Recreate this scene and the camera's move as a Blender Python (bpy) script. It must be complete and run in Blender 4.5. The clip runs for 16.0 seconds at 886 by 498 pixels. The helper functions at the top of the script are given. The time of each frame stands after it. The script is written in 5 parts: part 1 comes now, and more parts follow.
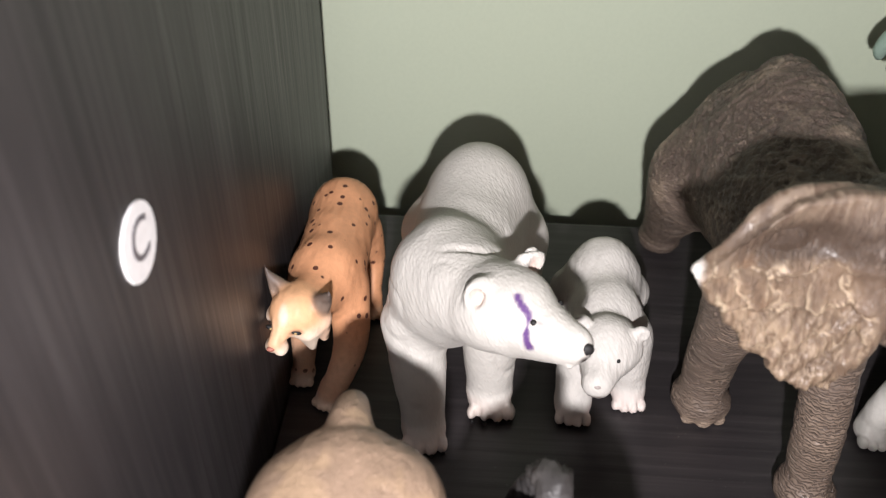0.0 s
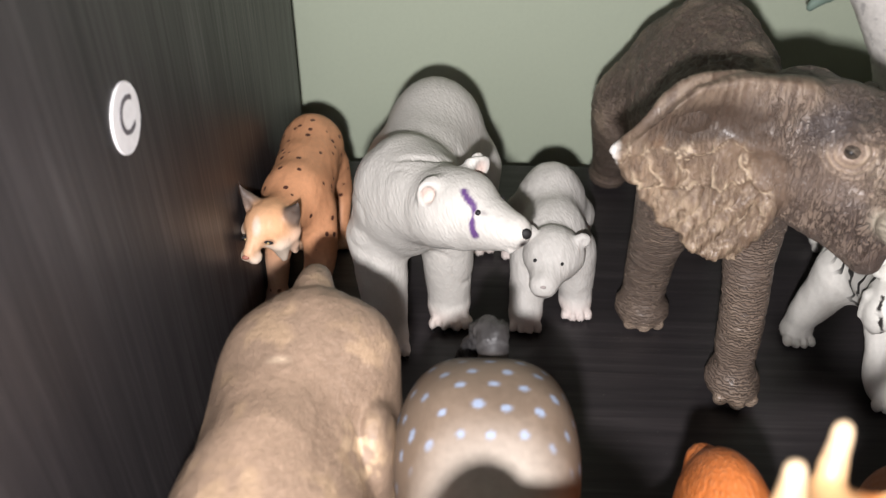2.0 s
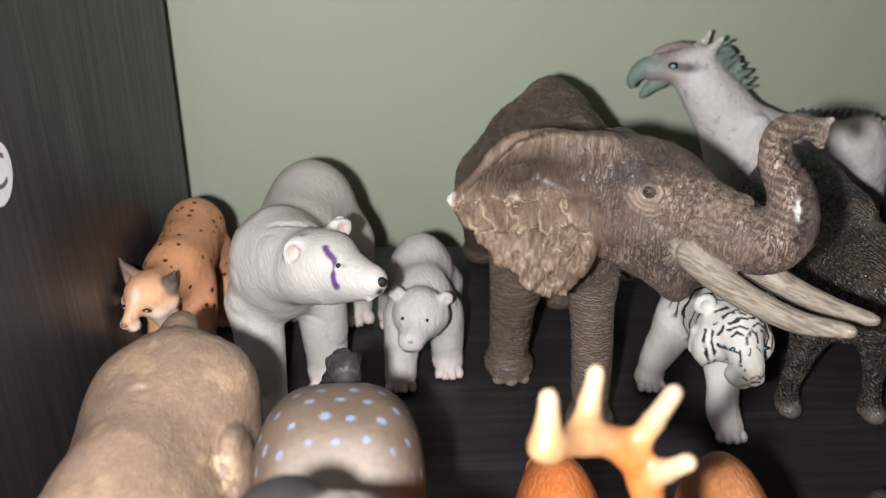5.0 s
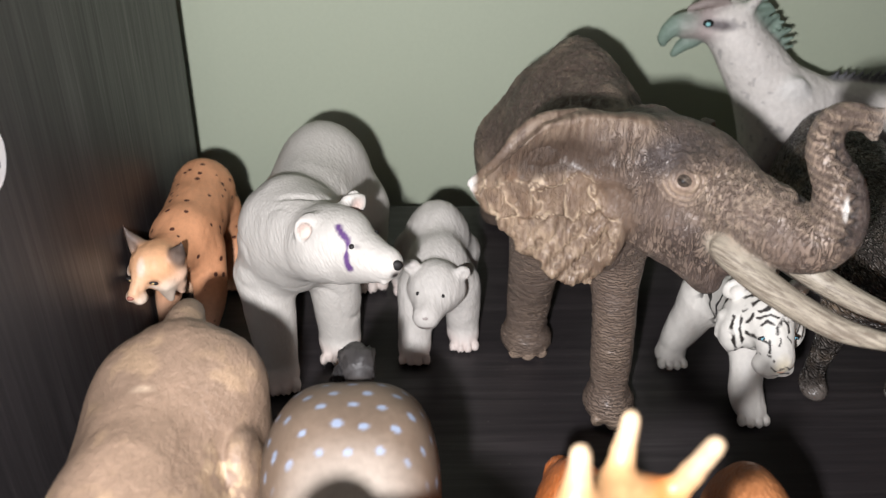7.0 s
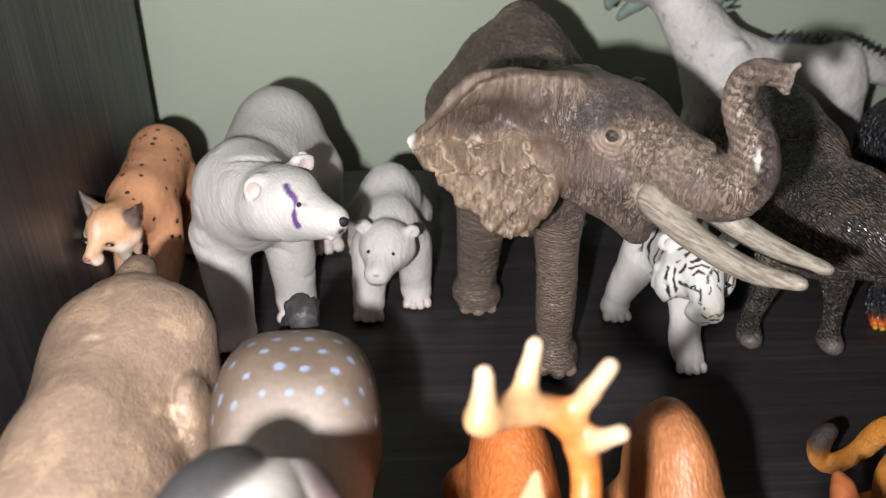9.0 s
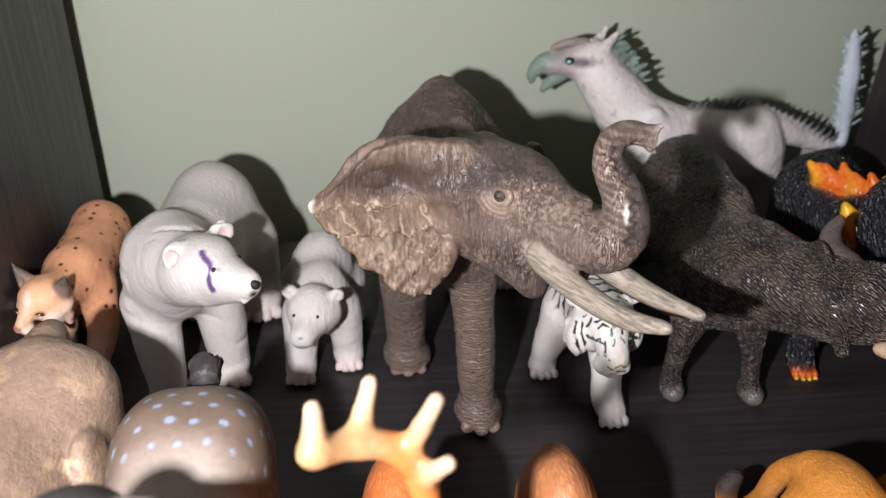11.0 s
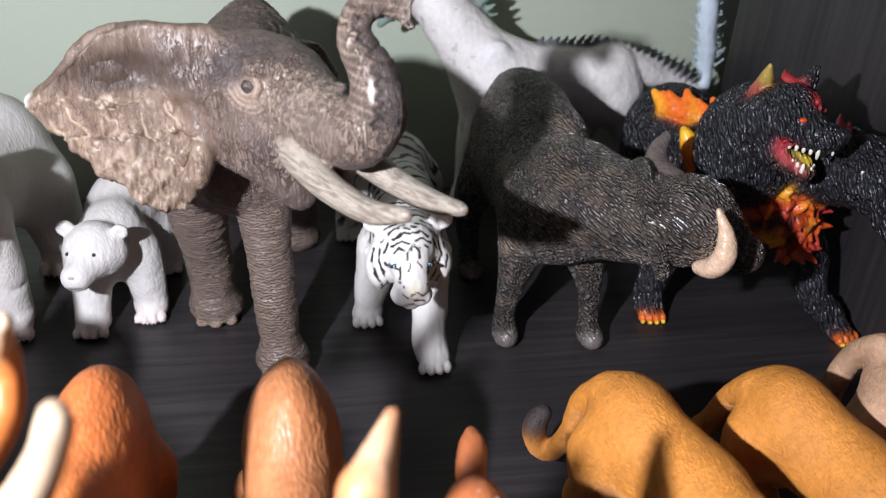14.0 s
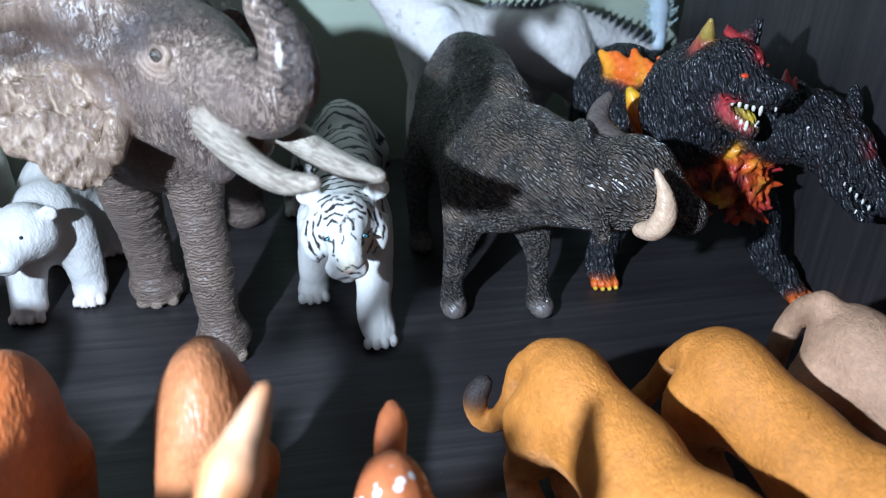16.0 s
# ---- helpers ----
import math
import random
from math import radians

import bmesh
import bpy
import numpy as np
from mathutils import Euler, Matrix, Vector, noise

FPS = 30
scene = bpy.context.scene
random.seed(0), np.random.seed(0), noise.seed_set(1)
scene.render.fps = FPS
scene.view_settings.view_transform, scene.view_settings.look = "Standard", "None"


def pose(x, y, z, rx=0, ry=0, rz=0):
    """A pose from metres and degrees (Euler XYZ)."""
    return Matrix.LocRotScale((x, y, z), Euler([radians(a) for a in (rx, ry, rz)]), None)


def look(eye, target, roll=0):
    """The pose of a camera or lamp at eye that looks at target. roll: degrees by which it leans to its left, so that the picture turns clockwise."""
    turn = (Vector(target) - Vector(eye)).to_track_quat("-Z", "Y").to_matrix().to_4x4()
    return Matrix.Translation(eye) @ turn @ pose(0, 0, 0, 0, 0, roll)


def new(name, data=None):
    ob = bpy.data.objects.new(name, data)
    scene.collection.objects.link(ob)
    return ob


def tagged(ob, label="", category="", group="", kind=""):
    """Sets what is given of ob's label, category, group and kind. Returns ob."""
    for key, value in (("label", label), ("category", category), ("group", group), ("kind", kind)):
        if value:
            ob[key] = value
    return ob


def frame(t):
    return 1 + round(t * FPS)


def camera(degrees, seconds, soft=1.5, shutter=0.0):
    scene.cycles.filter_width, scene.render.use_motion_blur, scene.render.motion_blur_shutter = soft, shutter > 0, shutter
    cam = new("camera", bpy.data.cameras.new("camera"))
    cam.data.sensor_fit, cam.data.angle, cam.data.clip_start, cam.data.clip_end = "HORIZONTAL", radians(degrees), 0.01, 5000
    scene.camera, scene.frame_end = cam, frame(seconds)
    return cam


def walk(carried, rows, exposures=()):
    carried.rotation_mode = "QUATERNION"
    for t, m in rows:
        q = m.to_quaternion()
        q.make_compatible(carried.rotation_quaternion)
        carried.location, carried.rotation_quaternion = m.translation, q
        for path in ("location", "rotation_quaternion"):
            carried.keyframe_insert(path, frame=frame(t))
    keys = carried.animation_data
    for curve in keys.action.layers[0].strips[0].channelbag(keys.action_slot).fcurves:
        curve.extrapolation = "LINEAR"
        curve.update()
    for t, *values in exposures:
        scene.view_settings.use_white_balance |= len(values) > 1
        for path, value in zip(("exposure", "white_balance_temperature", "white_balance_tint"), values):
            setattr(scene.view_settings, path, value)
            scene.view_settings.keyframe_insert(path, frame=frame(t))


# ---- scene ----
cam = camera(56.5, 16.0, soft=1.2)
PATH = [
    (0, (0.052, -0.259, 0.19), (-0.006, 1.306, -1.053), 1.5),
    (0.5, (0.044, -0.26, 0.181), (-0.009, 1.263, -1.114), 1.3),
    (1, (0.041, -0.261, 0.177), (-0.008, 1.25, -1.133), 1.0),
    (1.5, (0.051, -0.265, 0.179), (0.013, 1.261, -1.113), 1.0),
    (2, (0.06, -0.291, 0.185), (0.047, 1.276, -1.057), 1.3),
    (2.5, (0.063, -0.311, 0.193), (0.069, 1.315, -0.971), 1.2),
    (3, (0.079, -0.316, 0.188), (0.112, 1.359, -0.904), 1.2),
    (3.5, (0.072, -0.321, 0.181), (0.138, 1.39, -0.851), 1.2),
    (4, (0.076, -0.316, 0.18), (0.172, 1.411, -0.824), 1.3),
    (4.5, (0.076, -0.318, 0.174), (0.216, 1.412, -0.821), 1.7),
    (5, (0.075, -0.318, 0.182), (0.254, 1.408, -0.813), 2.4),
    (7.3, (0.074, -0.297, 0.188), (0.222, 1.319, -0.982), 3.2),
    (7.5, (0.071, -0.295, 0.184), (0.237, 1.308, -1.0), 3.7),
    (8, (0.065, -0.296, 0.186), (0.239, 1.294, -1.015), 3.7),
    (8.5, (0.076, -0.307, 0.194), (0.264, 1.281, -1.007), 3.6),
    (9, (0.082, -0.312, 0.19), (0.287, 1.28, -1.003), 3.5),
    (9.5, (0.084, -0.318, 0.184), (0.296, 1.292, -0.983), 2.9),
    (10, (0.097, -0.319, 0.196), (0.314, 1.32, -0.929), 2.4),
    (10.2, (0.1, -0.319, 0.195), (0.308, 1.329, -0.92), 2.3),
    (12.3, (0.114, -0.345, 0.192), (0.367, 1.411, -0.73), 1.6),
    (12.5, (0.116, -0.347, 0.19), (0.379, 1.41, -0.728), 1.8),
    (13, (0.115, -0.354, 0.19), (0.386, 1.404, -0.723), 2.0),
    (13.5, (0.133, -0.342, 0.184), (0.431, 1.393, -0.764), 2.4),
    (14, (0.154, -0.323, 0.159), (0.474, 1.376, -0.846), 2.7),
    (14.5, (0.162, -0.315, 0.15), (0.497, 1.362, -0.887), 2.6),
    (15, (0.164, -0.321, 0.153), (0.509, 1.339, -0.909), 2.6),
    (15.5, (0.162, -0.317, 0.154), (0.516, 1.343, -0.903), 2.2),
    (16, (0.168, -0.321, 0.155), (0.514, 1.342, -0.899), 1.4),
]
EXPOSURES = [(0, 0.28, 6500, 12), (1, 0.16, 6450, 10), (2, -0.06, 6450, 10), (3.5, -0.26, 6350, 10), (5, -0.25, 6350, 10), (7.5, -0.05, 6350, 10), (9, -0.13, 6300, 10), (12.5, 0.05, 6350, 18), (13.6, 0.17, 6200, 18), (14.05, 0.4, 5700, 12), (14.45, 0.5, 4850, 2), (16, 0.52, 4850, 2)]
cam.data.dof.use_dof, cam.data.dof.focus_distance, cam.data.dof.aperture_fstop = True, 0.215, 18.0
walk(cam, [(t, look(eye, target, roll)) for t, eye, target, roll in PATH], EXPOSURES)

# ---- light: a small LED torch held just below and beside the lens, in a dark room ----
TORCH_POWER = 4.45
torch = bpy.data.lights.new("torch", "POINT")
torch.energy, torch.shadow_soft_size, torch.color = TORCH_POWER, 0.004, (1.0, 0.968, 0.978)
new("torch", torch).location = (0.054, -0.321, 0.178)
world = bpy.data.worlds.new("night_room")
scene.world = world
world.use_nodes = True
world.node_tree.nodes["Background"].inputs[0].default_value = (0.55, 0.6, 0.7, 1)
world.node_tree.nodes["Background"].inputs[1].default_value = 0.013


# ---- materials ----
class Nodes:
    def __init__(self, name):
        self.mat = bpy.data.materials.new(name)
        self.mat.use_nodes = True
        self.tree = self.mat.node_tree
        self.bsdf = self.tree.nodes["Principled BSDF"]
        self.coord = self.add("ShaderNodeTexCoord").outputs["Object"]

    def add(self, kind, **settings):
        node = self.tree.nodes.new(kind)
        for key, value in settings.items():
            if key == "operation":
                node.operation = value
            elif key == "blend_type":
                node.blend_type = value
            elif key == "data_type":
                node.data_type = value
            elif key == "attribute_name":
                node.attribute_name = value
            elif key == "feature":
                node.feature = value
            elif key == "bands_direction":
                node.bands_direction = value
        return node

    def link(self, a, b):
        self.tree.links.new(a, b)

    def scaled(self, sx, sy, sz, turn=(0, 0, 0)):
        m = self.add("ShaderNodeMapping")
        m.inputs["Scale"].default_value = (sx, sy, sz)
        m.inputs["Rotation"].default_value = [radians(a) for a in turn]
        self.link(self.coord, m.inputs["Vector"])
        return m.outputs[0]

    def noise(self, scale, detail=3.0, vector=None, rough=0.55, distortion=0.0):
        n = self.add("ShaderNodeTexNoise")
        n.inputs["Scale"].default_value, n.inputs["Detail"].default_value = scale, detail
        n.inputs["Roughness"].default_value, n.inputs["Distortion"].default_value = rough, distortion
        self.link(vector or self.coord, n.inputs["Vector"])
        return n.outputs["Fac"]

    def ramp(self, value, *stops):
        r = self.add("ShaderNodeValToRGB")
        e = r.color_ramp.elements
        while len(e) < len(stops):
            e.new(0.5)
        for el, (p, c) in zip(e, stops):
            el.position = p
            el.color = (*c, 1) if len(c) == 3 else c
        self.link(value, r.inputs[0])
        return r.outputs[0]

    def grey(self, value, a, b, lo=0.0, hi=1.0):
        m = self.add("ShaderNodeMapRange")
        for i, v in enumerate((a, b, lo, hi)):
            m.inputs[i + 1].default_value = v
        self.link(value, m.inputs[0])
        return m.outputs[0]

    def math(self, op, a, b):
        m = self.add("ShaderNodeMath", operation=op)
        for i, v in enumerate((a, b)):
            if isinstance(v, (int, float)):
                m.inputs[i].default_value = v
            else:
                self.link(v, m.inputs[i])
        return m.outputs[0]

    def mix(self, fac, a, b, blend="MIX"):
        m = self.add("ShaderNodeMix", data_type="RGBA", blend_type=blend)
        for slot, v in ((0, fac), (6, a), (7, b)):
            if isinstance(v, (int, float)):
                m.inputs[slot].default_value = v
            elif isinstance(v, tuple):
                m.inputs[slot].default_value = (*v, 1)
            else:
                self.link(v, m.inputs[slot])
        return m.outputs[2]

    def bump(self, height, strength, distance):
        b = self.add("ShaderNodeBump")
        b.inputs["Strength"].default_value, b.inputs["Distance"].default_value = strength, distance
        self.link(height, b.inputs["Height"])
        self.link(b.outputs[0], self.bsdf.inputs["Normal"])

    def done(self, colour, roughness=0.5, specular=0.5):
        if isinstance(colour, tuple):
            self.bsdf.inputs["Base Color"].default_value = (*colour, 1)
        else:
            self.link(colour, self.bsdf.inputs["Base Color"])
        if isinstance(roughness, (int, float)):
            self.bsdf.inputs["Roughness"].default_value = roughness
        else:
            self.link(roughness, self.bsdf.inputs["Roughness"])
        self.bsdf.inputs["Specular IOR Level"].default_value = specular
        return self.mat


def wood_foil(name, grain):
    """Black-brown foil with a printed and pressed oak grain along one axis."""
    n = Nodes(name)
    sx, sy, sz = [(14 if a == grain else 420) for a in "xyz"]
    fine = n.noise(1.0, 4, n.scaled(sx, sy, sz), 0.6, 0.3)
    sx, sy, sz = [(3 if a == grain else 60) for a in "xyz"]
    wide = n.noise(1.0, 3, n.scaled(sx, sy, sz), 0.5, 0.8)
    both = n.math("ADD", n.math("MULTIPLY", fine, 0.6), n.math("MULTIPLY", wide, 0.4))
    colour = n.ramp(both, (0.30, (0.012, 0.0105, 0.0115)), (0.52, (0.025, 0.0215, 0.0225)), (0.72, (0.046, 0.040, 0.041)))
    dust = n.grey(n.noise(900, 2), 0.71, 0.78)
    colour = n.mix(n.math("MULTIPLY", dust, 0.35), colour, (0.16, 0.15, 0.14))
    n.bump(fine, 0.35, 0.0004)
    return n.done(colour, n.grey(fine, 0.3, 0.7, 0.50, 0.36), 0.45)


def toy_paint(name, rough=0.5, relief=None, grain=0.18, pattern=None):
    """Painted vinyl: the colour brushed on (attribute "paint", its alpha a mask for the pattern), uneven paint and a moulded relief."""
    n = Nodes(name)
    a = n.add("ShaderNodeAttribute", attribute_name="paint")
    colour, mask = a.outputs["Color"], a.outputs["Alpha"]
    if pattern:
        colour = pattern(n, colour, mask)
    wide = n.noise(70, 3)
    fine = n.noise(650, 2)
    uneven = n.math("ADD", n.grey(wide, 0.3, 0.7, 1 - grain, 1 + grain * 0.6), n.grey(fine, 0.3, 0.7, -grain * 0.5, grain * 0.5))
    shade = n.add("ShaderNodeCombineColor")
    for i in range(3):
        n.link(uneven, shade.inputs[i])
    colour = n.mix(1.0, colour, shade.outputs[0], "MULTIPLY")
    if relief:
        relief(n)
    return n.done(colour, n.grey(fine, 0.3, 0.7, rough - 0.06, rough + 0.08), 0.4)


def fur(sx, sy, sz, strength, distance=0.0006, turn=(0, 0, 0)):
    def relief(n):
        h = n.noise(1.0, 3, n.scaled(sx, sy, sz, turn), 0.6, 0.6)
        n.bump(h, strength, distance)
    return relief


def dots(scale, radius, colour, jitter=0.6, soft=0.06):
    def pattern(n, base, mask):
        v = n.add("ShaderNodeTexVoronoi", feature="F1")
        v.inputs["Scale"].default_value, v.inputs["Randomness"].default_value = scale, jitter
        n.link(n.coord, v.inputs["Vector"])
        wob = n.math("ADD", v.outputs["Distance"], n.math("MULTIPLY", n.noise(500, 1), 0.12))
        inside = n.grey(wob, radius + soft + 0.06, radius + 0.06)
        return n.mix(n.math("MULTIPLY", inside, mask), base, colour)
    return pattern


def strands(size, way, light, amount, depth):
    """Moulded locks of hair lying along one way, their tops a little lighter."""
    def pattern(n, base, mask):
        m = n.add("ShaderNodeMapping")
        m.vector_type = "TEXTURE"
        m.inputs["Scale"].default_value = [1 / s for s in size]
        m.inputs["Rotation"].default_value = Vector(way).to_track_quat("Z", "Y").to_euler()
        bend = n.add("ShaderNodeVectorMath", operation="MULTIPLY_ADD")
        wob = n.add("ShaderNodeTexNoise")
        wob.inputs["Scale"].default_value = 160
        n.link(n.coord, wob.inputs["Vector"])
        n.link(wob.outputs["Color"], bend.inputs[0])
        bend.inputs[1].default_value = (0.0022, 0.0022, 0.0022)
        n.link(n.coord, bend.inputs[2])
        n.link(bend.outputs[0], m.inputs["Vector"])
        v = n.add("ShaderNodeTexVoronoi", feature="F1")
        v.inputs["Scale"].default_value = 1.0
        n.link(m.outputs[0], v.inputs["Vector"])
        lock = n.grey(v.outputs["Distance"], 0.12, 0.75, 1.0, 0.0)
        n.bump(n.math("MULTIPLY", lock, n.grey(mask, 0.0, 1.0, 0.06, 1.0)), 1.0, depth)
        patch = n.grey(n.noise(110, 3), 0.38, 0.62, 0.4, 1.0)
        return n.mix(n.math("MULTIPLY", n.math("MULTIPLY", n.grey(lock, 0.5, 0.95), patch), n.math("MULTIPLY", mask, amount)), base, light)
    return pattern


def stripes(n, base, mask):
    w = n.add("ShaderNodeTexWave")
    w.bands_direction = "Y"
    w.inputs["Scale"].default_value, w.inputs["Distortion"].default_value = 66, 11
    w.inputs["Detail"].default_value, w.inputs["Detail Scale"].default_value = 2, 1.6
    n.link(n.scaled(1, 1, 0.7), w.inputs["Vector"])
    s = n.grey(w.outputs["Fac"], 0.74, 0.84)
    return n.mix(n.math("MULTIPLY", s, mask), base, (0.018, 0.016, 0.015))


# ---- clay: shapes blended together and skinned as one mesh; all its numbers are millimetres ----
def hash3(i, j, k, seed):
    h = (i * 374761393 + j * 668265263 + k * 2147483647 + seed * 974711) & 0xFFFFFFFF
    h = ((h ^ (h >> 13)) * 1274126177) & 0xFFFFFFFF
    return ((h ^ (h >> 16)) & 0xFFFF) / 65535.0


def value_noise(p, seed=0):
    f = np.floor(p)
    i = f.astype(np.int64)
    u = p - f
    u = u * u * (3 - 2 * u)
    out = 0
    for a in (0, 1):
        for b in (0, 1):
            for c in (0, 1):
                w = (u[:, 0] if a else 1 - u[:, 0]) * (u[:, 1] if b else 1 - u[:, 1]) * (u[:, 2] if c else 1 - u[:, 2])
                out = out + w * hash3(i[:, 0] + a, i[:, 1] + b, i[:, 2] + c, seed)
    return out


def ridges(p, scale, seed=0):
    """1 along crooked lines, 0 between them."""
    q = p / np.array(scale)
    n = value_noise(q, seed) * 0.65 + value_noise(q * 2.1, seed + 1) * 0.35
    return 1 - np.clip(np.abs(n - 0.5) * 5, 0, 1)


def spline(points, per=6):
    """Points (x, y, z, radius) along a smooth curve through those given."""
    p = np.array(points, float)
    if len(p) < 3:
        return p
    e = np.vstack([2 * p[0] - p[1], p, 2 * p[-1] - p[-2]])
    out = []
    for k in range(len(p) - 1):
        a, b, c, d = e[k:k + 4]
        for s in np.arange(per) / per:
            out.append(0.5 * (2 * b + (c - a) * s + (2 * a - 5 * b + 4 * c - d) * s ** 2 + (3 * b - a - 3 * c + d) * s ** 3))
    out.append(p[-1])
    out = np.array(out)
    out[:, 3] = np.clip(out[:, 3], 0.25, None)
    return out


class Clay:
    def __init__(self, res=0.9):
        self.res, self.ops, self.extras = res, [], []

    def put(self, f, lo, hi, k, colour, cut=False):
        self.ops.append((f, np.array(lo, float), np.array(hi, float), k, colour, cut))

    def ball(self, at, radii, colour, k=4.0, turn=(0, 0, 0), cut=False):
        c = np.array(at, float)
        r = np.array((radii,) * 3 if isinstance(radii, (int, float)) else radii, float)
        m = np.array(Euler([radians(a) for a in turn]).to_matrix())

        def f(p):
            q = (p - c) @ m
            k0 = np.sqrt(((q / r) ** 2).sum(1))
            k1 = np.sqrt(((q / r ** 2) ** 2).sum(1)) + 1e-9
            return k0 * (k0 - 1) / k1
        e = np.sqrt(((m * r) ** 2).sum(1))
        self.put(f, c - e, c + e, k, colour, cut)

    def limb(self, a, b, ra, rb, colour, k=4.0, cut=False):
        a, b = np.array(a, float), np.array(b, float)
        d = b - a
        dd = d @ d + 1e-9

        def f(p):
            t = np.clip(((p - a) @ d) / dd, 0, 1)
            return np.linalg.norm(p - a - t[:, None] * d, axis=1) - (ra + (rb - ra) * t)
        self.put(f, np.minimum(a - ra, b - rb), np.maximum(a + ra, b + rb), k, colour, cut)

    def rope(self, points, colour, k=2.0, per=6, rings=0.0, turns=0, tip=None, tip_from=1.0):
        s = spline(points, per)
        n = len(s)
        if rings:
            s[:, 3] *= 1 + rings * np.sin(np.linspace(0, 2 * math.pi * turns, n))
        for i, (p, q) in enumerate(zip(s, s[1:])):
            c = tip if tip is not None and i / n >= tip_from else colour
            self.limb(p[:3], q[:3], p[3], q[3], c, k if i == 0 else min(k, 0.8))

    def plate(self, at, u, v, outline, thick, colour, k=2.0, dish=0.0, ripple=0.0):
        """A curved sheet: an outline in the axes u and v about a point."""
        at, u, v = (np.array(w, float) for w in (at, u, v))
        u /= np.linalg.norm(u)
        v = v - (v @ u) * u
        v /= np.linalg.norm(v)
        n = np.cross(u, v)
        pts = np.array(outline, float)
        mid = pts.mean(0)
        size = np.abs(pts - mid).max()

        def f(p):
            q = p - at
            x, y, z = q @ u, q @ v, q @ n
            d = np.full(len(p), 1e9)
            inside = np.zeros(len(p), bool)
            for (ax, ay), (bx, by) in zip(pts, np.roll(pts, -1, 0)):
                ex, ey = bx - ax, by - ay
                t = np.clip(((x - ax) * ex + (y - ay) * ey) / (ex * ex + ey * ey), 0, 1)
                d = np.minimum(d, (x - ax - t * ex) ** 2 + (y - ay - t * ey) ** 2)
                if ey != 0:
                    inside ^= ((ay > y) != (by > y)) & (x < ex * (y - ay) / ey + ax)
            d = np.sqrt(d) * np.where(inside, -1, 1)
            rr = ((x - mid[0]) ** 2 + (y - mid[1]) ** 2) / size ** 2
            z = z - dish * (rr - 0.5) - ripple * np.sin((x - y) * 0.9 + rr * 3) * np.clip(rr, 0, 1) * np.clip((mid[1] + 6 - y) / 8, 0, 1)
            dz = np.abs(z) - thick
            o = 0.8
            return np.hypot(np.maximum(d + o, 0), np.maximum(dz + o, 0)) + np.minimum(np.maximum(d, dz) + o, 0) - o
        corners = np.array([at + a * u + b * v + c * n for a, b in outline for c in (-thick - abs(dish) - abs(ripple), thick + abs(dish) + abs(ripple))])
        self.put(f, corners.min(0), corners.max(0), k, colour)

    def field(self, q):
        d = np.full(len(q), 50.0)
        for f, a, b, k, _, cut in self.ops:
            e = -f(q) if cut else f(q)
            w = np.maximum(k - np.abs(d - e), 0) / max(k, 1e-6)
            d = np.maximum(d, e) + w * w * k / 4 if cut else np.minimum(d, e) - w * w * k / 4
        return d

    def surface(self, at, way):
        """Where the skin is met on the way in, against the direction given, near a place."""
        at, way = np.array(at, float), np.array(way, float) / np.linalg.norm(way)
        t = np.arange(12, -12, -0.1)
        hit = np.flatnonzero(self.field(at + t[:, None] * way) < 0)
        return at + way * t[hit[0]] if len(hit) else at

    def bead(self, at, radii, colour, turn=(0, 0, 0), sides=14):
        """A small ellipsoid with its own clean surface: an eye, a tooth, a claw."""
        self.extras.append((at, (radii,) * 3 if isinstance(radii, (int, float)) else radii, colour, turn, sides))

    def skin(self, name, material, label, group="", relief=None, paint=None, smooth=1, low=None):
        h = self.res
        lo = np.min([o[1] for o in self.ops], 0) - 3 * h
        hi = np.max([o[2] for o in self.ops], 0) + 3 * h
        n = np.ceil((hi - lo) / h).astype(int) + 1
        field = np.full(n, 50.0, np.float32)
        axes = [lo[i] + h * np.arange(n[i]) for i in range(3)]
        for f, a, b, k, _, cut in self.ops:
            pad = k + 2.5 * h
            i0 = np.maximum(np.floor((a - pad - lo) / h).astype(int), 0)
            i1 = np.minimum(np.ceil((b + pad - lo) / h).astype(int) + 1, n)
            if (i1 <= i0).any():
                continue
            grid = np.stack(np.meshgrid(*[axes[i][i0[i]:i1[i]] for i in range(3)], indexing="ij"), -1)
            d = f(grid.reshape(-1, 3)).reshape(grid.shape[:3]).astype(np.float32)
            sub = field[i0[0]:i1[0], i0[1]:i1[1], i0[2]:i1[2]]
            if cut:
                d = -d
                w = np.maximum(k - np.abs(sub - d), 0) / max(k, 1e-6)
                sub[...] = np.maximum(sub, d) + w * w * k / 4
            else:
                w = np.maximum(k - np.abs(sub - d), 0) / max(k, 1e-6)
                sub[...] = np.minimum(sub, d) - w * w * k / 4
        # one vertex in each cell that the surface crosses
        s = field < 0
        count = sum(s[i:n[0] - 1 + i, j:n[1] - 1 + j, k:n[2] - 1 + k].astype(np.int8) for i in (0, 1) for j in (0, 1) for k in (0, 1))
        cells = np.argwhere((count > 0) & (count < 8))
        index = np.full(n - 1, -1, np.int64)
        index[tuple(cells.T)] = np.arange(len(cells))
        total, hits = np.zeros((len(cells), 3)), np.zeros(len(cells))
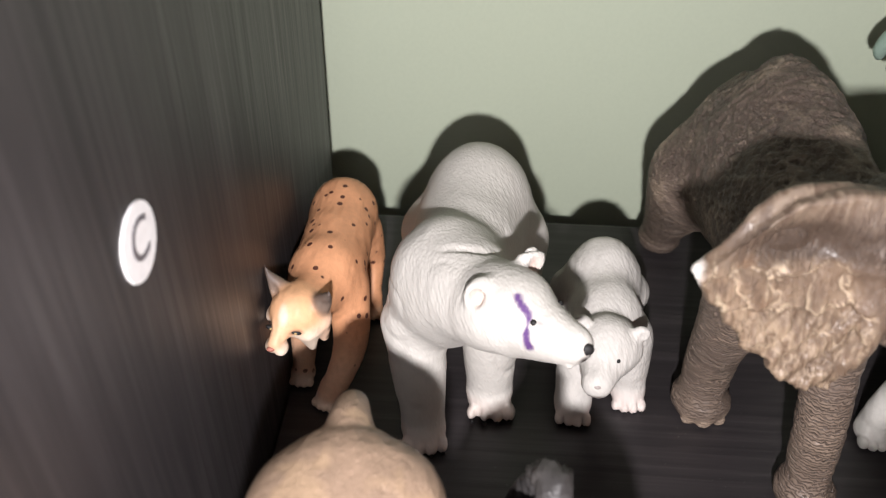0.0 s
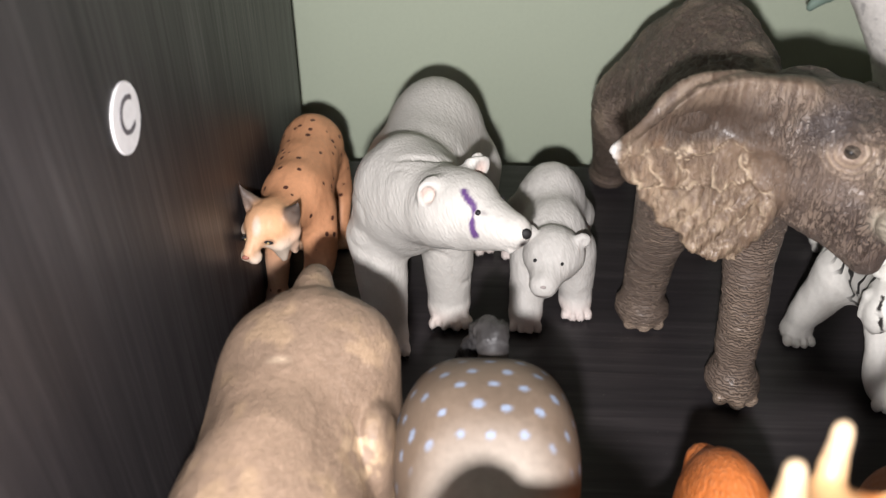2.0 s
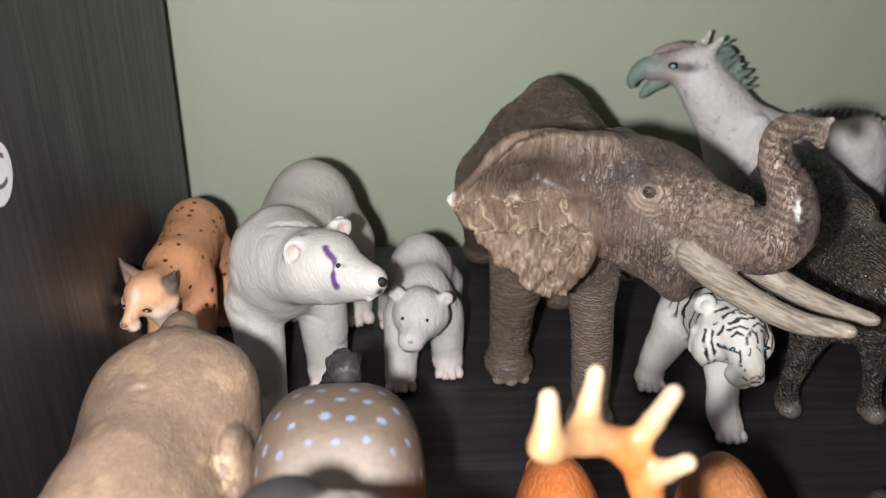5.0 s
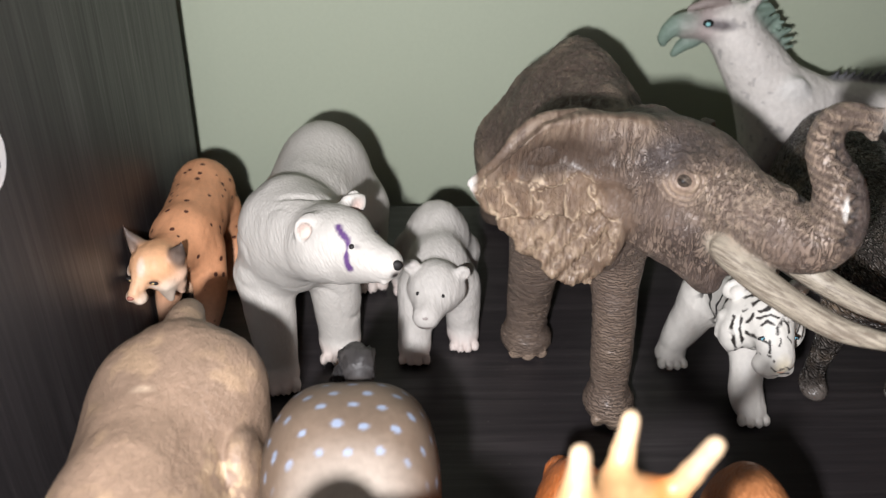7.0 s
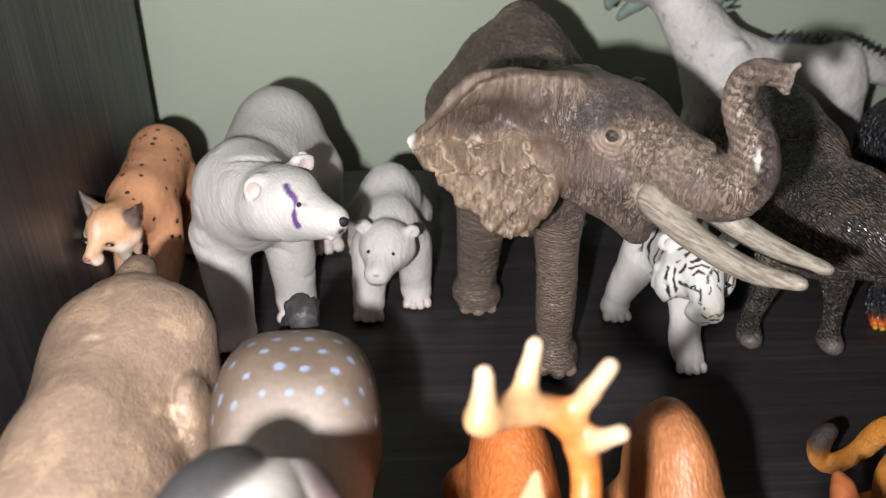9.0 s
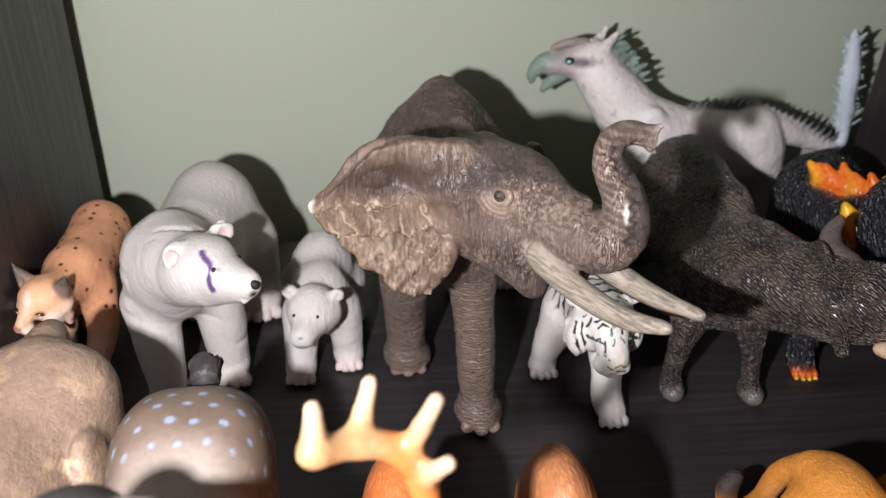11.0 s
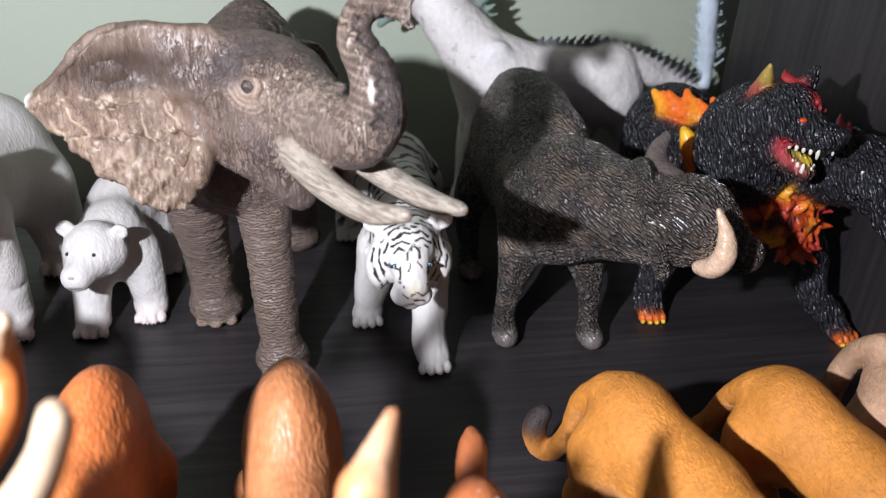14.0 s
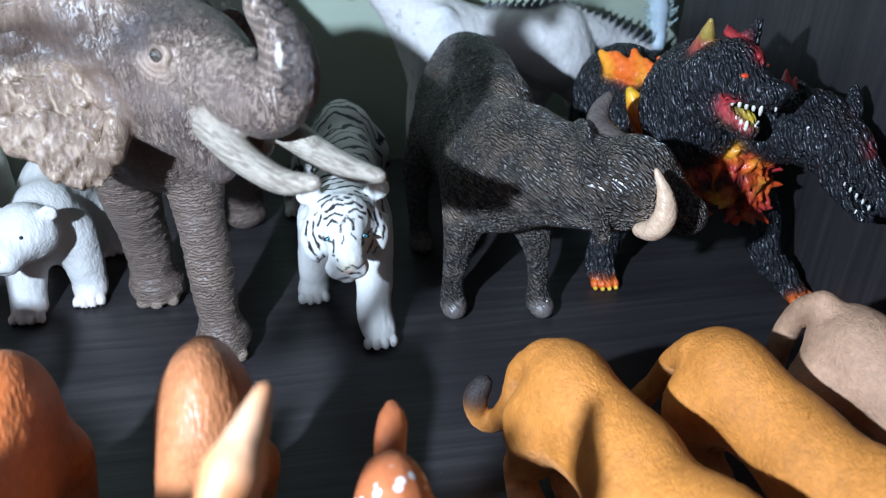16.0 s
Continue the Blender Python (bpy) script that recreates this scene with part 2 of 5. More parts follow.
        for axis in range(3):
            step = np.eye(3, dtype=int)[axis]
            others = [a for a in range(3) if a != axis]
            for i in (0, 1):
                for j in (0, 1):
                    off = np.zeros(3, int)
                    off[others[0]], off[others[1]] = i, j
                    a = cells + off
                    b = a + step
                    fa, fb = field[tuple(a.T)], field[tuple(b.T)]
                    m = (fa < 0) != (fb < 0)
                    t = fa[m] / (fa[m] - fb[m])
                    total[m] += a[m] + t[:, None] * step
                    hits[m] += 1
        verts = lo + h * total / hits[:, None]
        quads = []
        for axis in range(3):
            b, c = [(1, 2), (2, 0), (0, 1)][axis]
            sl0, sl1 = [slice(1, -1)] * 3, [slice(1, -1)] * 3
            sl0[axis], sl1[axis] = slice(0, -1), slice(1, None)
            change = np.argwhere(s[tuple(sl0)] != s[tuple(sl1)])
            e = change + 1
            e[:, axis] -= 1
            inside = s[tuple(e.T)]
            ub, uc = np.eye(3, dtype=int)[b], np.eye(3, dtype=int)[c]
            q = np.stack([index[tuple((e - o).T)] for o in (ub + uc, uc, 0 * ub, ub)], 1)
            q[~inside] = q[~inside][:, ::-1]
            quads.append(q)
        quads = np.concatenate(quads)
        for _ in range(smooth):
            acc, cnt = np.zeros_like(verts), np.zeros(len(verts))
            for i in range(4):
                for j in (1, 3):
                    x, y = quads[:, i], quads[:, (i + j) % 4]
                    for ax in range(3):
                        acc[:, ax] += np.bincount(x, verts[y, ax], len(verts))
                    cnt += np.bincount(x, minlength=len(verts))
            verts = 0.4 * verts + 0.6 * acc / np.maximum(cnt, 1)[:, None]
        # colours: the nearest shape's, a little blended
        weight, colour = np.zeros(len(verts)), np.zeros((len(verts), 4))
        for f, a, b, k, col, cut in self.ops:
            if cut or col is None:
                continue
            near = np.flatnonzero(((verts > a - 6) & (verts < b + 6)).all(1))
            if not len(near):
                continue
            w = np.exp(-np.maximum(f(verts[near]), -1.5) * 1.6)
            weight[near] += w
            colour[near] += w[:, None] * np.array((*col, 1.0) if len(col) == 3 else col)
        colour /= np.maximum(weight, 1e-9)[:, None]
        d1, d2 = verts[quads[:, 2]] - verts[quads[:, 0]], verts[quads[:, 3]] - verts[quads[:, 1]]
        fn = np.cross(d1, d2)
        normal = np.zeros_like(verts)
        for i in range(4):
            for ax in range(3):
                normal[:, ax] += np.bincount(quads[:, i], fn[:, ax], len(verts))
        normal /= np.linalg.norm(normal, axis=1)[:, None] + 1e-12
        raised = np.zeros(len(verts))
        if relief:
            raised = relief(verts, normal, colour[:, 3])
            verts = verts + normal * raised[:, None]
        if paint:
            colour = paint(verts, normal, raised, colour)
        verts[:, 2] = np.maximum(verts[:, 2], 0.0 if low is None else low)
        faces = [quads]
        for at, radii, col, turn, sides in self.extras:
            m = np.array(Euler([radians(a) for a in turn]).to_matrix())
            rows = sides // 2
            th = np.linspace(0, math.pi, rows + 1)[1:-1]
            ph = np.arange(sides) * 2 * math.pi / sides
            ring = [(math.sin(a) * math.cos(b), math.sin(a) * math.sin(b), math.cos(a)) for a in th for b in ph]
            v = np.array([(0, 0, 1), *ring, (0, 0, -1)]) * np.array(radii) @ m.T + np.array(at)
            o = len(verts)
            qs = []
            for i in range(rows - 2):
                for j in range(sides):
                    a, b = o + 1 + i * sides + j, o + 1 + i * sides + (j + 1) % sides
                    qs.append((a, a + sides, b + sides, b))
            for j in range(sides):
                qs.append((o, o + 1 + j, o + 1 + (j + 1) % sides, o))
                last = o + 1 + (rows - 2) * sides
                qs.append((o + len(v) - 1, last + (j + 1) % sides, last + j, o + len(v) - 1))
            faces.append(np.array(qs))
            verts = np.vstack([verts, v])
            colour = np.vstack([colour, np.tile((*col, 0.0) if len(col) == 3 else col, (len(v), 1))])
        faces = np.concatenate(faces)
        base = np.array([(lo[0] + hi[0]) / 2, (lo[1] + hi[1]) / 2, 0.0])
        return skinned(name, (verts - base) / 1000, faces, colour, material, base / 1000, label, group)


def skinned(name, verts, faces, colour, material, base, label, group):
    me = bpy.data.meshes.new(name)
    tri = faces[:, 0] == faces[:, 3]
    sizes = np.where(tri, 3, 4)
    keep = np.ones(faces.shape, bool)
    keep[tri, 3] = False
    loops = faces[keep]
    me.vertices.add(len(verts))
    me.vertices.foreach_set("co", verts.astype(np.float32).ravel())
    me.loops.add(len(loops))
    me.loops.foreach_set("vertex_index", loops.astype(np.int32))
    me.polygons.add(len(faces))
    me.polygons.foreach_set("loop_start", np.concatenate([[0], np.cumsum(sizes)[:-1]]).astype(np.int32))
    me.polygons.foreach_set("use_smooth", np.ones(len(faces), bool))
    me.update(calc_edges=True)
    me.validate()
    att = me.color_attributes.new("paint", "FLOAT_COLOR", "POINT")
    att.data.foreach_set("color", np.clip(colour, 0, 1).astype(np.float32).ravel())
    me.materials.append(material)
    ob = new(name, me)
    ob.location = base
    return tagged(ob, label, "figurine", group)


# ---- setting ----
def box_mesh(bm, lo, hi, bevel=0.0):
    made = bmesh.ops.create_cube(bm, size=1.0)["verts"]
    for v in made:
        v.co = Vector([(l + h) / 2 + c * (h - l) for l, h, c in zip(lo, hi, v.co)])
    if bevel:
        edges = {e for v in made for e in v.link_edges}
        bmesh.ops.bevel(bm, geom=list(edges), offset=bevel, segments=2, profile=0.6, affect="EDGES")


def part(name, bm, material, parent=None, label=""):
    me = bpy.data.meshes.new(name)
    bm.to_mesh(me)
    bm.free()
    me.materials.append(material)
    ob = new(name, me)
    ob.parent = parent
    return tagged(ob, label)


def board(name, lo, hi, material, parent=None, bevel=0.0008):
    bm = bmesh.new()
    box_mesh(bm, lo, hi, bevel)
    return part(name, bm, material, parent)


def wall_paint(name, colour, rough=0.75):
    n = Nodes(name)
    wide = n.noise(3.0, 3)
    fine = n.noise(700, 3)
    c = n.mix(n.grey(wide, 0.3, 0.7, 0.0, 0.35), colour, tuple(v * 0.9 for v in colour))
    c = n.mix(n.grey(fine, 0.35, 0.7, 0.0, 0.2), c, tuple(v * 0.86 for v in colour))
    n.bump(n.noise(450, 3), 0.12, 0.0005)
    return n.done(c, rough, 0.3)


FOIL_UP = wood_foil("black_brown_foil_upright", "z")
FOIL_FLAT = wood_foil("black_brown_foil_flat", "x")
SAGE = wall_paint("sage_wall_paint", (0.47, 0.52, 0.40))
CEIL = wall_paint("ceiling_paint", (0.7, 0.7, 0.68))
OAK = wall_paint("floor_laminate", (0.16, 0.11, 0.07), 0.5)

WIDE, DEEP, HIGH, WALL = 0.335, 0.39, 0.335, 0.024
unit = tagged(new("shelving_unit"), "black-brown wood-grain cube shelving unit against a sage wall", "shelf")
board("side_panel", (-0.038, -DEEP, -1.1), (0.0, 0.0, HIGH + 0.038), FOIL_UP, unit)
board("side_panel", (WIDE, -DEEP, -1.1), (WIDE + 0.038, 0.0, HIGH + 0.038), FOIL_UP, unit)
board("shelf_board", (0.0003, -DEEP, -0.038), (WIDE - 0.0003, 0.0, 0.0), FOIL_FLAT, unit)
board("top_board", (0.0003, -DEEP, HIGH), (WIDE - 0.0003, 0.0, HIGH + 0.038), FOIL_FLAT, unit)
tagged(board("wall_north", (-2, WALL, -1.1), (2.3, WALL + 0.1, 1.4), SAGE, None, 0), kind="structure")
tagged(board("wall_south", (-2, -3.6, -1.1), (2.3, -3.5, 1.4), SAGE, None, 0), kind="structure")
tagged(board("wall_west", (-2.1, -3.6, -1.1), (-2, WALL + 0.1, 1.4), SAGE, None, 0), kind="structure")
tagged(board("wall_east", (2.3, -3.6, -1.1), (2.4, WALL + 0.1, 1.4), SAGE, None, 0), kind="structure")
tagged(board("ceiling", (-2.1, -3.6, 1.4), (2.4, WALL + 0.1, 1.5), CEIL, None, 0), kind="structure")
tagged(board("floor", (-2.1, -3.6, -1.2), (2.4, WALL + 0.1, -1.1), OAK, None, 0), kind="structure")


# ---- figurines ----
TOYS = "toy animals on the shelf"
BLACK = (0.012, 0.011, 0.011)
PINK = (0.62, 0.40, 0.33)


def toward_point(a, b, s):
    return np.array(a) * (1 - s) + np.array(b) * s


def tint(colour, where, new_colour, alpha=None):
    """Paint over, where the weights say."""
    w = np.clip(where, 0, 1)[:, None]
    c = colour.copy()
    c[:, :3] = c[:, :3] * (1 - w) + np.array(new_colour) * w
    if alpha is not None:
        c[:, 3] = c[:, 3] * (1 - w[:, 0]) + alpha * w[:, 0]
    return c


def crackle(q, seed=0, rise=False):
    """How far flat points lie from the joints of a net of uneven cells one wide; rise: also how high they lie in their cell."""
    f = np.floor(q).astype(np.int64)
    first, second, up = np.full(len(q), 9.0), np.full(len(q), 9.0), np.zeros(len(q))
    for i in (-1, 0, 1):
        for j in (-1, 0, 1):
            a, b = f[:, 0] + i, f[:, 1] + j
            cy = b + 0.15 + 0.7 * hash3(a, b, 7, seed)
            d = np.hypot(a + 0.15 + 0.7 * hash3(a, b, 3, seed) - q[:, 0], cy - q[:, 1])
            up = np.where(d < first, q[:, 1] - cy, up)
            second = np.minimum(second, np.maximum(first, d))
            first = np.minimum(first, d)
    return (second - first, up) if rise else second - first


def near(p, at, radii):
    """1 at a place, 0 beyond the radii."""
    return np.clip(1.6 - 1.6 * np.sqrt((((p - np.array(at)) / np.array(radii)) ** 2).sum(1)), 0, 1)


def paw(c, at, r, colour, facing=(0, -1), claws=0, claw_colour=BLACK, toe=None):
    """A paw with four toes at a place on the shelf."""
    x, y = at
    fx, fy = facing
    c.ball((x, y, r * 0.55), (r, r * 1.05, r * 0.72), colour, 2.0)
    for i in (-1.5, -0.5, 0.5, 1.5):
        s = 1.0 - 0.12 * abs(i)
        px, py = x + fx * r * 1.0 * s - fy * i * r * 0.5, y + fy * r * 1.0 * s + fx * i * r * 0.5
        c.ball((px, py, r * 0.36), (r * 0.27, r * 0.42, r * 0.36), toe or colour, 0.35)
        if claws:
            c.bead((px + fx * r * 0.36, py + fy * r * 0.36, r * 0.2), (claws * 0.6, claws * 0.6, claws), claw_colour, (50 * fy * -1, 50 * fx, 0), 8)


def eye(c, at, r, colour=BLACK, iris=None, facing=None, lid=None):
    """An eye set into the skin; facing: the way it looks."""
    if facing is not None:
        f = np.array(facing, float) / np.linalg.norm(facing)
        at = c.surface(at, f) - f * r * 0.2
        if lid:
            u = np.cross(f, (0, 0, 1))
            u /= np.linalg.norm(u)
            v = np.cross(u, f)
            for k in range(14):
                a0, a1 = k * math.pi / 7, (k + 1) * math.pi / 7
                e = [at + f * r * 0.25 + u * math.cos(a) * r * 1.45 + v * math.sin(a) * r * 1.05 for a in (a0, a1)]
                c.limb(e[0], e[1], r * 0.36, r * 0.36, lid, 0.7)
    c.bead(at, r, colour)
    if iris:
        c.bead(np.array(at) + f * r * 0.45, r * 0.68, iris)
        c.bead(np.array(at) + f * r * 0.78, r * 0.42, BLACK)


def lynx():
    orange, pale, white = (0.60, 0.29, 0.15, 1), (0.68, 0.42, 0.26, 0.0), (0.68, 0.56, 0.45, 0)
    c = Clay(0.5)
    c.ball((12.6, -52, 35), (9.4, 12.5, 12.6), orange)
    c.ball((13.2, -68, 36), (8.6, 15, 10.5), orange)
    c.ball((12.6, -82, 36.5), (9.6, 11, 12), orange)
    c.limb((13.5, -52, 38.5), (13, -82, 39.5), 8.6, 8.4, orange, 7)
    c.limb((12.5, -86, 39), (10.5, -98, 42), 7.8, 6.8, orange)
    c.ball((8.8, -103, 43.4), (7.4, 7.2, 6.8), (0.70, 0.38, 0.20, 0), 2.5)
    c.limb((8.0, -105, 45.6), (4.4, -112, 40.2), 3.8, 2.0, (0.70, 0.42, 0.25, 0), 2.0)
    c.ball((3.2, -110.6, 38.2), (1.8, 2.6, 1.7), white, 1.2)
    c.ball((5.8, -111.4, 37.9), (1.8, 2.6, 1.7), white, 1.2)
    c.ball((4.8, -109.4, 36.2), (2.2, 2.6, 1.5), white, 1.0)
    c.limb((14.4, -104, 41), (15.2, -103, 34.5), 3.4, 1.2, (0.74, 0.50, 0.36, 0), 2)
    c.limb((12.0, -107, 40), (12.4, -106, 33.5), 3.0, 1.0, white, 1.6)
    c.limb((2.6, -102, 40.5), (3.4, -101, 34.5), 2.8, 1.0, white, 1.6)
    for base, tip, inner in (((3.6, -99, 47.2), (0.4, -98.2, 52.6), (2.4, -101.6, 49.4)), ((15.0, -103.6, 46.4), (18.4, -107.4, 53.4), (16.8, -107.4, 48.4))):
        c.limb(base, tip, 2.9, 0.6, (0.17, 0.125, 0.10, 0), 1.2)
        c.limb(toward_point(base, tip, 0.7), tip, 1.2, 0.5, (0.06, 0.045, 0.04, 0), 0.4)
        c.ball(inner, (1.5, 1.2, 2.8), pale, 0.5, (10, 0, 0), cut=True)
        c.limb(tip, np.array(tip) + (0, 0, 1.6), 0.5, 0.3, (0.05, 0.04, 0.04, 0), 0.3)
    c.limb((6.5, -84, 31), (4.0, -86, 5), 5.2, 3.3, orange)
    paw(c, (3.6, -86.6), 3.7, white)
    c.rope([(18.5, -84, 33, 6.2), (20.0, -90, 22, 4.8), (17.0, -94.5, 11, 3.8), (13.6, -95.5, 5, 3.4)], orange, 4)
    paw(c, (12.8, -95.8), 3.7, white, (-0.4, -0.9))
    c.rope([(18, -50, 29, 6.6), (20.4, -48, 18, 4.4), (20.6, -53, 9, 3.2), (21, -55, 5, 3.2)], orange, 4)
    paw(c, (21.2, -56), 3.6, pale)
    c.rope([(7, -50, 28, 6.6), (5.0, -46, 17, 4.6), (5, -52, 9, 3.3), (5, -55, 5, 3.3)], orange, 4)
    paw(c, (5, -57), 3.7, pale)
    c.rope([(10, -42, 40, 2.4), (6.4, -43, 40.4, 1.9), (4.4, -49, 39.8, 1.6)], white, 2)
    for at in ((3.3, -109.3, 42.9), (9.6, -110.0, 42.3)):
        c.bead(at, (1.5, 0.8, 0.6), BLACK, (0, 16, 0))
        c.bead(np.array(at) + (0, -0.5, 0.05), (0.5, 0.45, 0.35), (0.40, 0.28, 0.12))
    c.bead((3.6, -113.6, 39.4), (1.1, 0.7, 0.7), (0.36, 0.14, 0.10))

    def paint(p, n, raised, col):
        col = tint(col, near(p, (6.6, -109, 46.8), (1.6, 5, 3)), white[:3], 0)
        col = tint(col, np.clip((26 - p[:, 2]) / 22, 0, 0.5) * (p[:, 1] < -80), (0.74, 0.5, 0.36))
        for q in ((3.3, -109.2, 43.0), (9.6, -109.8, 42.4)):
            col = tint(col, near(p, q, (2.4, 2.2, 1.3)), (0.20, 0.10, 0.06), 0)
            col = tint(col, near(p, np.array(q) - (0, 0, 1.9), (2.2, 2.4, 1.0)), white[:3], 0)
        for q in ((17.4, -104, 40), (16.6, -103, 35.5), (0.9, -101, 41)):
            col = tint(col, near(p, q, (1.1, 2.6, 2.2)), (0.12, 0.075, 0.05), 0)
        for q in ((12.8, -108, 39), (2.2, -104, 39)):
            col = tint(col, 0.7 * near(p, q, (2.4, 3.6, 2.6)), white[:3], 0)
        lips = near(p, (4.4, -113, 37.0), (2.4, 2.2, 0.35))
        return tint(col, lips, BLACK, 0)

    def fuzz(p, n, a):
        return 0.28 * (value_noise(p / np.array((0.9, 3.2, 3.2)), 3) - 0.5) + 0.5 * (value_noise(p / 7, 4) - 0.5)
    return c.skin("lynx_figurine", LYNX, "orange lynx toy with dark spots and tufted ears", TOYS, fuzz, paint)


def polar_bear():
    white = (0.53, 0.505, 0.465, 1)
    c = Clay(0.65)
    c.ball((54.5, -55, 42.5), (16.8, 20, 22.3), white, 6)
    c.ball((51.5, -76, 43.5), (15.6, 22, 18.8), white, 8)
    c.ball((47.6, -94, 46.5), (14.4, 16.5, 17.0), white, 7)
    c.limb((48, -98, 53), (58, -114, 59), 15, 11, white, 6)
    c.ball((61.5, -118.5, 62), (10, 10.5, 9.6), white, 4, (0, 0, 40))
    c.rope([(62, -119, 62.5, 9.2), (68, -125.4, 63.9, 6.9), (72.6, -130, 65.0, 4.9), (76.0, -133, 65.7, 3.9)], white, 3)
    c.ball((64.2, -121, 67.6), (7.2, 6.4, 4.6), white, 3, (0, 0, 40))
    c.limb((65, -123, 58), (73.4, -131.4, 62.2), 5.0, 2.7, white, 2.5)
    for at, inner in (((55.4, -121, 68.6), (54.4, -123.6, 69)), ((66.6, -110, 69.4), (68.4, -112.4, 69.8))):
        c.ball(at, (4.2, 2.7, 4.2), white, 1.5, (0, 0, 35))
        c.ball(inner, (2.3, 1.5, 2.5), PINK, 0.8, (0, 0, 35), cut=True)
    c.limb((59, -91, 36), (60.4, -91, 8), 8.8, 6.9, white, 4)
    paw(c, (60.5, -92.5), 7.2, white, (0.1, -1), 1.1)
    c.limb((38.6, -97, 37), (41.8, -104, 8), 9.0, 6.3, white, 4)
    paw(c, (42.4, -106), 6.6, white, (0.1, -1), 1.1)
    c.limb((66, -56, 34), (68, -50, 8), 11, 8.4, white, 6)
    paw(c, (68.5, -53), 7.8, white, (0.1, -1), 1.1)
    c.limb((42, -54, 34), (40, -47, 8), 11, 8.4, white, 6)
    paw(c, (40, -50), 7.8, white, (0, -1), 1.1)
    c.ball((54, -36, 44), (4, 3.4, 6), white, 3)
    eye(c, (66.6, -131.6, 70.0), 0.75, facing=(-0.2, -0.75, 0.6))
    eye(c, (74.6, -123.4, 70.0), 0.75, facing=(0.8, 0.1, 0.6))
    c.bead((78.0, -135.4, 66.9), (1.7, 1.2, 1.5), BLACK)
    c.limb((76.6, -134.6, 63.4), (75.0, -135.2, 61.4), 1.0, 0.8, white, 0.8)

    def paint(p, n, raised, col):
        a, b = np.array((64.0, -126.5, 72.6)), np.array((66.6, -133.6, 65.4))
        sight = np.array((0.1, 0.72, -0.69))
        q = p - a
        q = q - (q @ sight)[:, None] * sight
        e = (b - a) - ((b - a) @ sight) * sight
        t = np.clip((q @ e) / (e @ e), 0, 1)
        side = np.cross(e, sight) / np.linalg.norm(e)
        q = q - (0.75 * np.sin(t * 7.0 - 1.2))[:, None] * side
        d = np.linalg.norm(q - t[:, None] * e, axis=1) + 0.8 * (value_noise(p / 1.6, 9) - 0.5) + 0.5 * np.exp(-((t - 0.62) / 0.1) ** 2) + 5 * (p[:, 1] > -118)
        col = tint(col, (1.1 - d) * 1.8, (0.10, 0.045, 0.16), 0)
        col = tint(col, near(p, (67.2, -131.8, 69.7), (2.4, 1.8, 0.9)), (0.05, 0.03, 0.06), 0)
        for at in ((54.6, -123, 68.8), (68.2, -112, 69.6)):
            col = tint(col, 0.6 * near(p, at, (2.6, 2.6, 2.8)), PINK)
        col = tint(col, near(p, (77.6, -136.0, 64.6), (1.6, 1.8, 1.6)), (0.03, 0.022, 0.02), 0)
        return tint(col, np.clip((8 - p[:, 2]) / 8, 0, 0.45), (0.72, 0.58, 0.52))

    def fuzz(p, n, a):
        furrow = ridges(p, (14, 20, 12), 21) ** 3 * np.clip(1 - np.abs(p[:, 1] + 95) / 25, 0, 1)
        head = np.clip((-112 - p[:, 1]) / 8, 0, 1)
        crease = np.abs((p[:, 1] + 103) * 0.75 + (p[:, 2] - 66) * 0.66 + 2.2 * (value_noise(p / 5, 22) - 0.5))
        fold = np.clip(1 - crease / 1.3, 0, 1) * np.clip((p[:, 2] - 50) / 6, 0, 1) * np.clip((p[:, 0] - 44) / 6, 0, 1)
        return -0.9 * fold + 0.13 * (value_noise(p / np.array((1.3, 3.6, 2.4)), 5) - 0.5) + (0.8 - 0.6 * head) * (value_noise(p / 11, 6) - 0.5) - 0.7 * furrow * (1 - head)
    return c.skin("polar_bear_figurine", BEAR, "white polar bear toy with a purple pen mark over one eye", TOYS, fuzz, paint)


